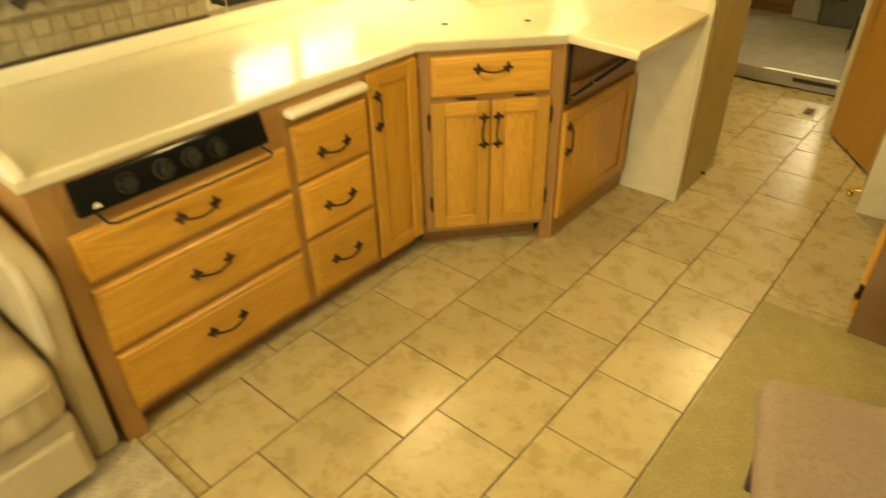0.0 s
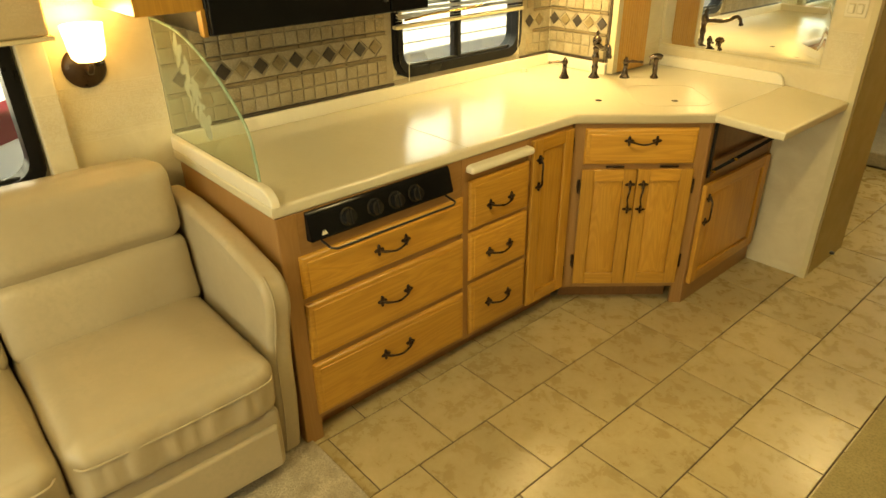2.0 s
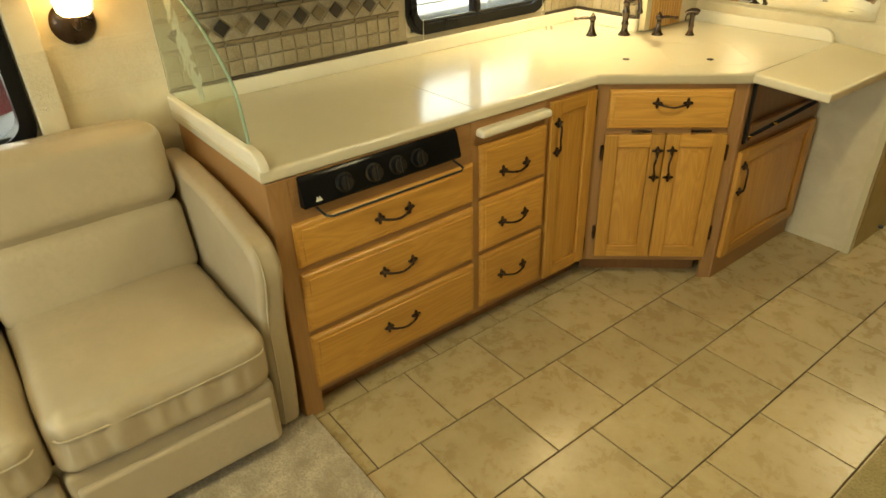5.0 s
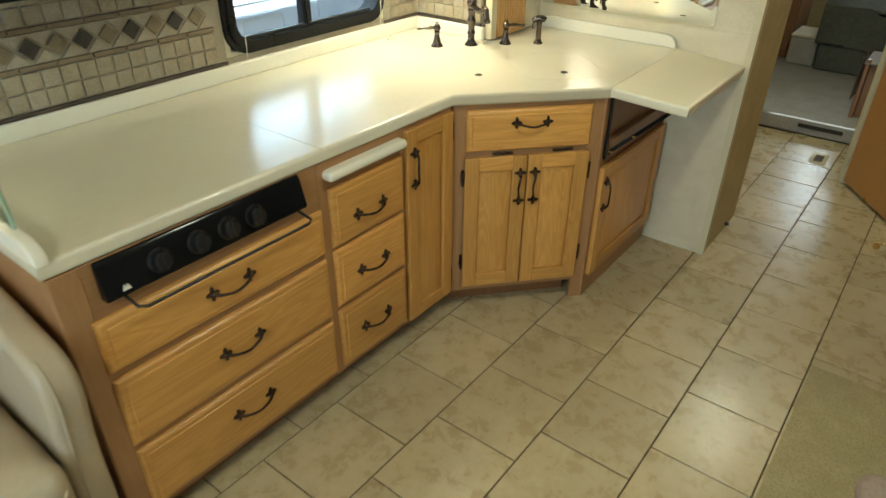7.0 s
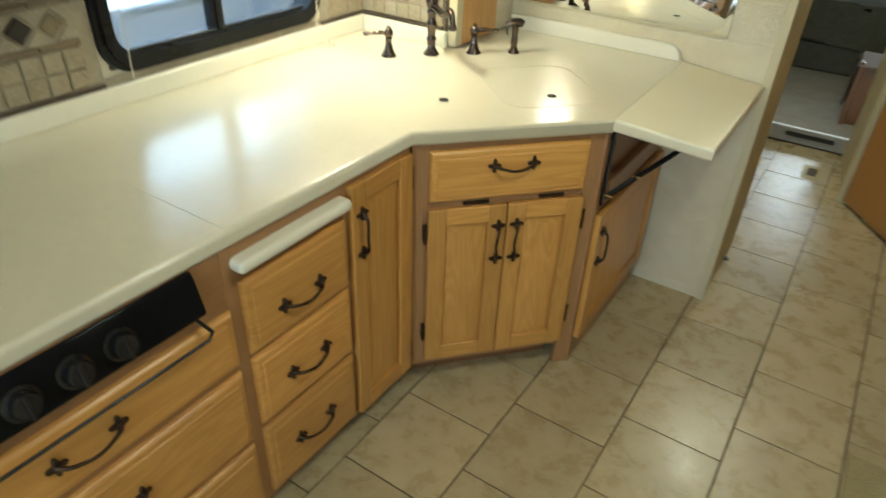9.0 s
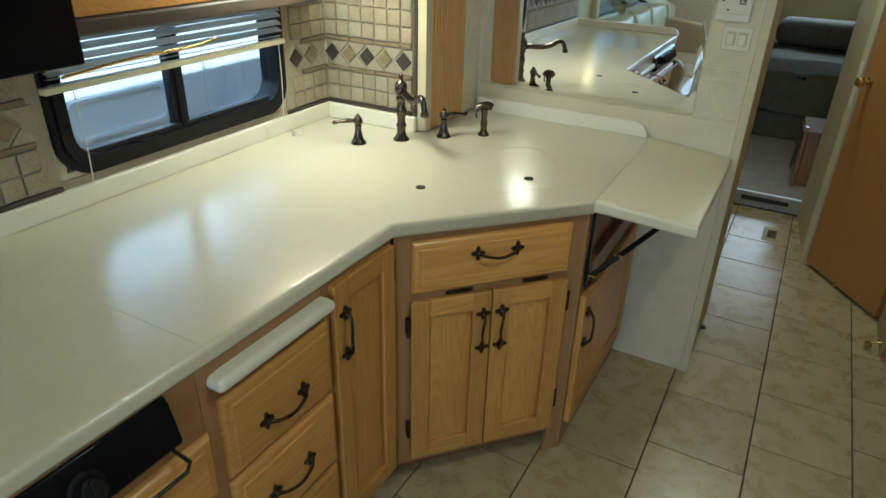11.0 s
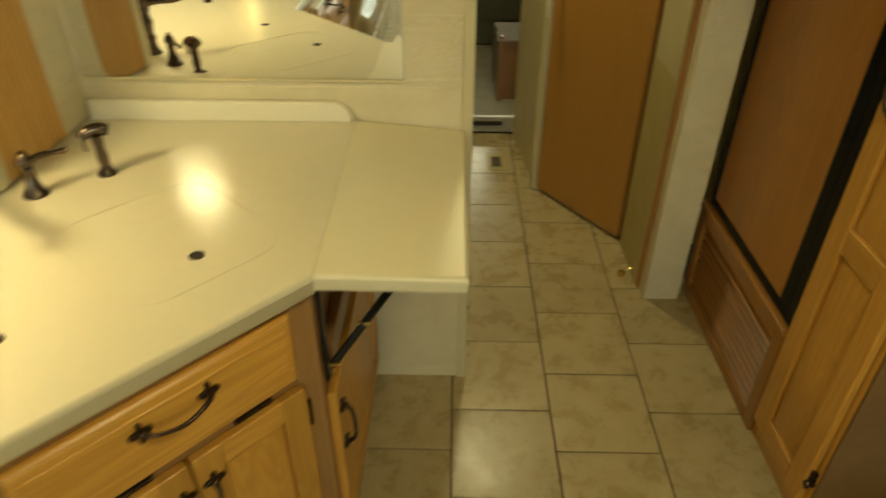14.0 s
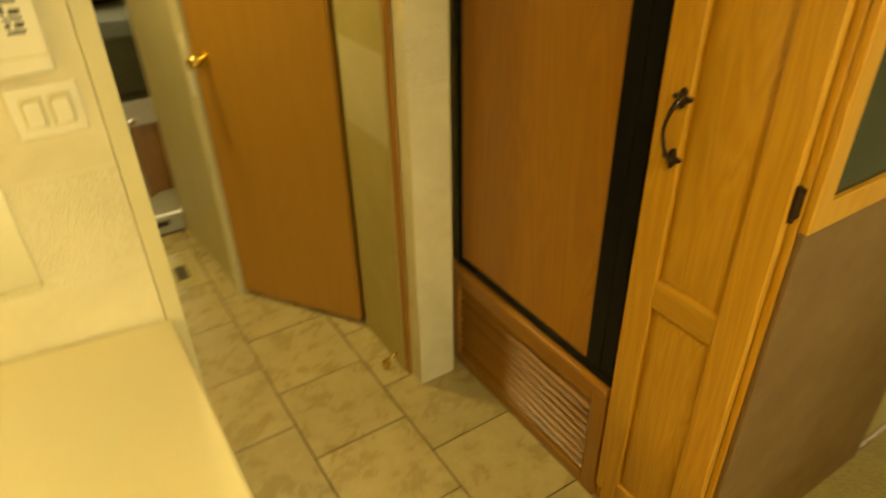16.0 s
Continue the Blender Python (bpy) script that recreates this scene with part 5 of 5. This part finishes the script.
pa = thing("pantry_cabinet", (0.25, 2.45, 0), "tall golden oak pantry cabinet with a panelled door", "cabinet")
b = BM()
bx(b, XR + 0.021, 0.62, 2.292, 2.586, 0.0, 2.0)
part("body", b, M_DARKOAK, pa)
mp2 = face_pose(XR, 2.589, 0.0, 0, -1)
for x0, x1 in ((0.0, 0.012), (0.282, 0.298)):
    b = BM()
    bx(b, x0, x1, -0.001, 0.02, 0.0, 2.0, 0.002, 1)
    part("stile", b, M_OAK_Z, pa, "", mp2)
b = BM()
bx(b, 0.012, 0.282, 0.0, 0.02, 0.0, 0.10, 0.002, 1)
part("rail", b, M_OAK_X, pa, "", mp2)
panel_door(pa, mp2 @ Matrix.Translation((0.008, -0.001, 0.07)), 0.276, 1.80, [(0.054, 1.0)], [(0.281, 0.10), (0.281, 0.95), (0.281, 1.7)], "door", 0.066, None, (0.618,))
b = BM()
lathe(b, [(0.010, 0), (0.010, 0.004), (0.004, 0.008), (0.010, 0.016), (0.008, 0.022)], mp2 @ Matrix.Translation((0.289, 0, 0.155)) @ Matrix.Rotation(radians(90), 4, 'X'), 14)
part("floor_catch", b, M_BRONZE, pa, "dark bronze catch")
# dinette-side end of the pantry
en = thing("end_cabinet", (0.3, 2.28, 0), "brown cabinet end with a framed dark glass door above", "cabinet")
me_ = face_pose(XR + 0.0, 2.290, 0.0, 1, 0)
b = BM()
bx(b, 0.0, 0.69, -0.012, 0.0, 0.013, 0.97, 0.002, 1)
part("lower_panel", b, M_BROWNPANEL, en, "brown lower panel", me_)
for x0, x1, z0, z1 in ((0.0, 0.045, 0.971, 2.0), (0.62, 0.69, 0.971, 2.0), (0.045, 0.62, 0.971, 1.02), (0.045, 0.62, 1.9, 2.0)):
    b = BM()
    bx(b, x0, x1, -0.016, 0.0, z0, z1, 0.003, 2)
    part("door_frame", b, M_OAK_Z, en, "golden oak frame", me_)
b = BM()
bx(b, 0.045, 0.62, -0.006, -0.001, 1.02, 1.9)
part("glass", b, M_DARKGLASS, en, "dark teal glass", me_)

# ---- hallway ----
d0, d1 = Vector((-0.237, 3.590, 0)), Vector((-0.530, 4.018, 0))
dv = d1 - d0
hd = thing("door_1", ((d0.x + d1.x) / 2, (d0.y + d1.y) / 2, 0), "closed flush wooden door set across the hallway corner", "door", "", "structure")
md = face_pose(d1.x, d1.y, 0.0, -dv.x, -dv.y)
DW = dv.length
b = BM()
bx(b, 0.003, DW - 0.003, -0.002, 0.033, 0.018, 1.93, 0.002, 1)
leafd = part("door_leaf", b, M_HALLDOOR, hd, "", md)
b = BM()
lathe(b, [(0.024, 0), (0.024, 0.004), (0.010, 0.008), (0.009, 0.028), (0.020, 0.036), (0.023, 0.046), (0.019, 0.056), (0.008, 0.060)], Matrix.Translation((0.045, -0.002, 0.925)) @ Matrix.Rotation(radians(90), 4, 'X'), 20)
part("door_knob", b, M_BRASS, leafd, "polished brass knob")
b = BM()
bx(b, -0.038, -0.002, -0.012, 0.05, 0.0, HC, 0.003, 2)
part("jamb", b, M_TRIMPAINT, hd, "cream door jamb", md)
b = BM()
bx(b, -0.026, -0.006, -0.0165, -0.011, 0.80, 1.00, 0.002, 1)
part("strike_plate", b, M_WHITEPLASTIC, hd, "pale strike cover", md)
b = BM()
bx(b, 0.0, DW, -0.004, 0.03, 1.935, HC, 0.002, 1)
part("header", b, M_TRIMPAINT, hd, "", md)
for x, y, z, dx, dy in ((-0.362, 3.845, 0.045, -0.7, -0.45), (-0.228, 3.335, 0.045, -1, 0)):
    th = thing("door_stop", (x, y, 0.03), "small brass door stop near the floor", "door stop", "brass door stops")
    b = BM()
    tube(b, [(x, y, z), (x + dx * 0.02, y + dy * 0.02, z - 0.004), (x + dx * 0.04, y + dy * 0.04, z - 0.02)], 0.005, 8)
    part("stem", b, M_BRASS, th)
    b = BM()
    lathe(b, [(0.004, -0.012), (0.013, -0.010), (0.015, 0), (0.013, 0.010), (0.004, 0.012)], Matrix.Translation((x + dx * 0.042, y + dy * 0.042, max(z - 0.025, 0.016))), 14)
    part("tip", b, M_BRASS, th)
# Thin pale plate painted as a sunlit square on the hall wall.
b = BM()
bx(b, -0.2275, -0.2262, 3.300, 3.560, 0.80, 1.045)
structure("wall_patch", b, M_SUNPATCH, "sunlit square painted lighter on the hallway wall", "wall patch")
vt = thing("floor_register", (-0.705, 4.30, 0), "metal floor heating register in the hallway tiles", "vent")
b = BM()
bx(b, -0.752, -0.662, 4.21, 4.39, 0.0005, 0.004, 0.002, 1)
part("frame", b, M_OLIVEWALL, vt)
# Dark plate painted as the shade below the bars.
b = BM()
bx(b, -0.730, -0.684, 4.245, 4.355, 0.0041, 0.0046)
part("grille_gap", b, M_HOLE, vt)
for i in range(6):
    b = BM()
    y = 4.252 + i * 0.018
    bx(b, -0.728, -0.686, y, y + 0.005, 0.0047, 0.0068)
    part("bar", b, M_LINER, vt)
b = BM()
lathe(b, [(0.008, 0), (0.010, 0.01), (0.006, 0.02)], Matrix.Translation((-0.884, 3.10, 0.03)) @ Matrix.Rotation(radians(90), 4, 'Y'), 12)
structure("trim_wall_bumper", b, M_BLACKMATT, "small dark bumper low on the hallway wall", "bumper")

# ---- bedroom ----
bed = thing("bed", (-0.6, 6.3, 0.1), "bed with a grey green spread on a dark covered base", "bed")
b = BM()
bx(b, -1.12, 0.3, 5.90, 6.9, 0.10, 0.33, 0.02, 3)
part("base", b, M_BED, bed, "dark fabric covered bed base")
t = bmesh.new()
bmesh.ops.create_cube(t, size=1)
bmesh.ops.subdivide_edges(t, edges=t.edges[:], cuts=14, use_grid_fill=True)
for v in t.verts:
    v.co = Vector((-0.40 + v.co.x * 1.50, 6.39 + v.co.y * 1.02, 0.475 + v.co.z * 0.35))
bmesh.ops.bevel(t, geom=[e for e in t.edges if e.is_boundary], offset=0.01, segments=1, affect='EDGES')
for v in t.verts:
    v.co += Vector((0, 0.5, 1)).normalized() * noise.noise(v.co * 3.5) * 0.03
    if v.co.z > 0.6 and v.co.y < 5.98:
        v.co.z -= 0.06
part("bedspread", t, M_BED, bed, "rumpled grey green spread", None, 80)
b = BM()
bx(b, -1.05, 0.1, 6.55, 6.85, 0.66, 0.86, 0.08, 5)
part("bolster", b, M_BED, bed)
bc = thing("bedroom_cabinet", (-1.65, 6.3, 0.1), "dark reddish brown bedroom cabinet with two doors", "cabinet")
b = BM()
bx(b, -2.0, -1.36, 6.12, 6.6, 0.10, 1.10, 0.004)
part("body", b, M_DARKOAK, bc)
for x in (-1.99, -1.675):
    panel_door(bc, face_pose(x, 6.118, 0.16, 1, 0), 0.305, 0.88, [(0.03 if x > -1.8 else 0.275, 0.55)], (), "door", 0.05, M_DARKOAK)
bs = thing("bedside_step", (-1.24, 6.1, 0.1), "pale carpeted step box beside the bed", "step")
b = BM()
bx(b, -1.335, -1.135, 5.96, 6.30, 0.10, 0.31, 0.012, 3)
part("step_body", b, M_BEDCARPET, bs)
b = BM()
bx(b, -1.34, -1.13, 5.955, 6.305, 0.3105, 0.330, 0.008, 3)
part("step_top", b, M_TRIMPAINT, bs, "cream top board")
bn = thing("bedside_box", (-0.6, 5.0, 0.1), "brown wooden box with a draped floral cloth", "box")
b = BM()
bx(b, -0.66, -0.46, 4.90, 5.20, 0.10, 0.44, 0.006)
part("box_body", b, M_DARKOAK, bn)
b = BM()
bx(b, -0.684, -0.6605, 4.87, 4.91, 0.10, 0.47, 0.004)
part("edge_post", b, M_DARKOAK, bn)
b = BM()
t = bmesh.new()
rows = [[t.verts.new((-0.70 - 0.012 * math.sin(k * 1.9), 4.86 + 0.028 * k, 0.47 - 0.05 * j + 0.012 * math.sin(k + j))) for k in range(8)] for j in range(6)]
for a, c in zip(rows, rows[1:]):
    for k in range(7):
        t.faces.new((a[k], a[k + 1], c[k + 1], c[k]))
bmesh.ops.solidify(t, geom=t.faces[:], thickness=0.004)
merge_in(b, t)
bx(b, -0.695, -0.45, 4.865, 5.215, 0.4405, 0.452, 0.004, 2)
part("cloth", b, surface("floral_cloth", (0.20, 0.16, 0.14), (0.28, 0.24, 0.20), 40, 0.9, c3=(0.16, 0.12, 0.13)), bn, "floral print cloth")

# ---- dinette chair ----
MC = Matrix.Translation((-0.145, 1.485, 0)) @ Matrix.Rotation(radians(16), 4, 'Z') @ Matrix.Translation((0.15, -1.47, 0))
ch = thing("dining_chair", (0.1, 1.25, 0), "mauve brown suede chair on dark legs beside the aisle", "chair")
b = BM()
bx(b, -0.15, 0.33, 0.98, 1.47, 0.285, 0.375, 0.042, 6)
part("seat", b, M_MAUVE, ch, "", MC, 60)
b = BM()
bx(b, -0.10, 0.30, 1.02, 1.43, 0.245, 0.284, 0.004)
part("seat_frame", b, M_DARKOAK, ch, "", MC)
for x, y in ((-0.10, 1.06), (-0.10, 1.40), (0.27, 1.06), (0.27, 1.40)):
    b = BM()
    tube(b, [(x, y, 0.013), (x, y, 0.15), (x, y, 0.26)], lambda u: 0.012 + 0.009 * u, 10, None, 2)
    part("leg", b, M_EDGEBROWN, ch, "", MC)
b = BM()
bx(b, 0.27, 0.33, 1.0, 1.45, 0.38, 0.80, 0.025, 5)
part("backrest", b, M_MAUVE, ch, "", MC, 60)

# ---- ceiling lamps ----


def ceiling_lamp(x, y, watts):
    th = thing("ceiling_lamp", (x, y, HC), "round lit ceiling lamp with a frosted lens", "lamp", "ceiling lamps")
    b = BM()
    lathe(b, [(0.10, HC - 0.03), (0.115, HC - 0.02), (0.115, HC - 0.001)], Matrix.Translation((x, y, 0)), 28)
    part("rim", b, M_WHITEPLASTIC, th)
    b = BM()
    lathe(b, [(0.04, HC - 0.05), (0.08, HC - 0.043), (0.098, HC - 0.031)], Matrix.Translation((x, y, 0)), 28)
    part("lens", b, M_LAMPLENS, th)
    L = new("ceiling_bulb", bpy.data.lights.new("ceiling_bulb", 'AREA'))
    L.data.shape, L.data.size, L.data.energy, L.data.color = 'DISK', 0.16, watts, WARM
    L.matrix_world = Matrix.Translation((x, y, HC - 0.055))


# The third lamp, over the hall, is unseen and added to light it.
for x, y, w in ((-0.75, -0.9, 8), (-0.55, 1.45, 4.4), (-0.76, 3.95, 4.6)):
    ceiling_lamp(x, y, w)
L = new("sink_lamp_bulb", bpy.data.lights.new("sink_lamp_bulb", 'AREA'))
L.data.shape, L.data.size, L.data.size_y, L.data.energy, L.data.color = 'ELLIPSE', 0.24, 0.13, 4.5, (1.0, 0.81, 0.50)
L.matrix_world = Matrix.Translation((-1.95, 2.04, 1.512))
L = new("sconce_bulb", bpy.data.lights.new("sconce_bulb", 'POINT'))
L.data.energy, L.data.color, L.data.shadow_soft_size = 0.9, (1.0, 0.70, 0.36), 0.03
L.location = (XW + 0.085, 0.232, 1.335)

# ---- floor tiles, one by one ----
P, PY, G = 0.2985, 0.3055, 0.0046
for k in range(-3, 6):
    x0 = -1.2175 + P * k
    x1 = x0 + P
    stag = 1.588 if k % 2 == 0 else 1.432
    full = None
    for j in range(-5, 12):
        y0 = stag + PY * j
        y1 = y0 + PY
        a0, a1 = max(x0, -2.1), min(x1, -0.006 if y0 < 3.2 else 0.3)
        c0, c1 = max(y0, 0.472), min(y1, 4.655)
        if a0 > -0.32:
            c0 = max(c0, 2.287)
        if a1 - a0 < 0.02 or c1 - c0 < 0.02 or (a1 < -1.7 and c0 < YM) or (c0 > 3.3 and (a1 < -1.79 or a0 > -0.15)):
            continue
        whole = abs(a1 - a0 - P) < 1e-4 and abs(c1 - c0 - PY) < 1e-4
        if whole and full is not None:
            me = full
        else:
            b = BM()
            w, h = (a1 - a0) / 2 - G / 2, (c1 - c0) / 2 - G / 2
            bx(b, -w, w, -h, h, -0.008, 0, 0.0016, 2)
            me = to_mesh("tile", b, M_TILE)
            if whole:
                full = me
        part("tile", me, M_TILE, floor, "", Matrix.Translation(((a0 + a1) / 2, (c0 + c1) / 2, random.uniform(-0.0006, 0.0004))))
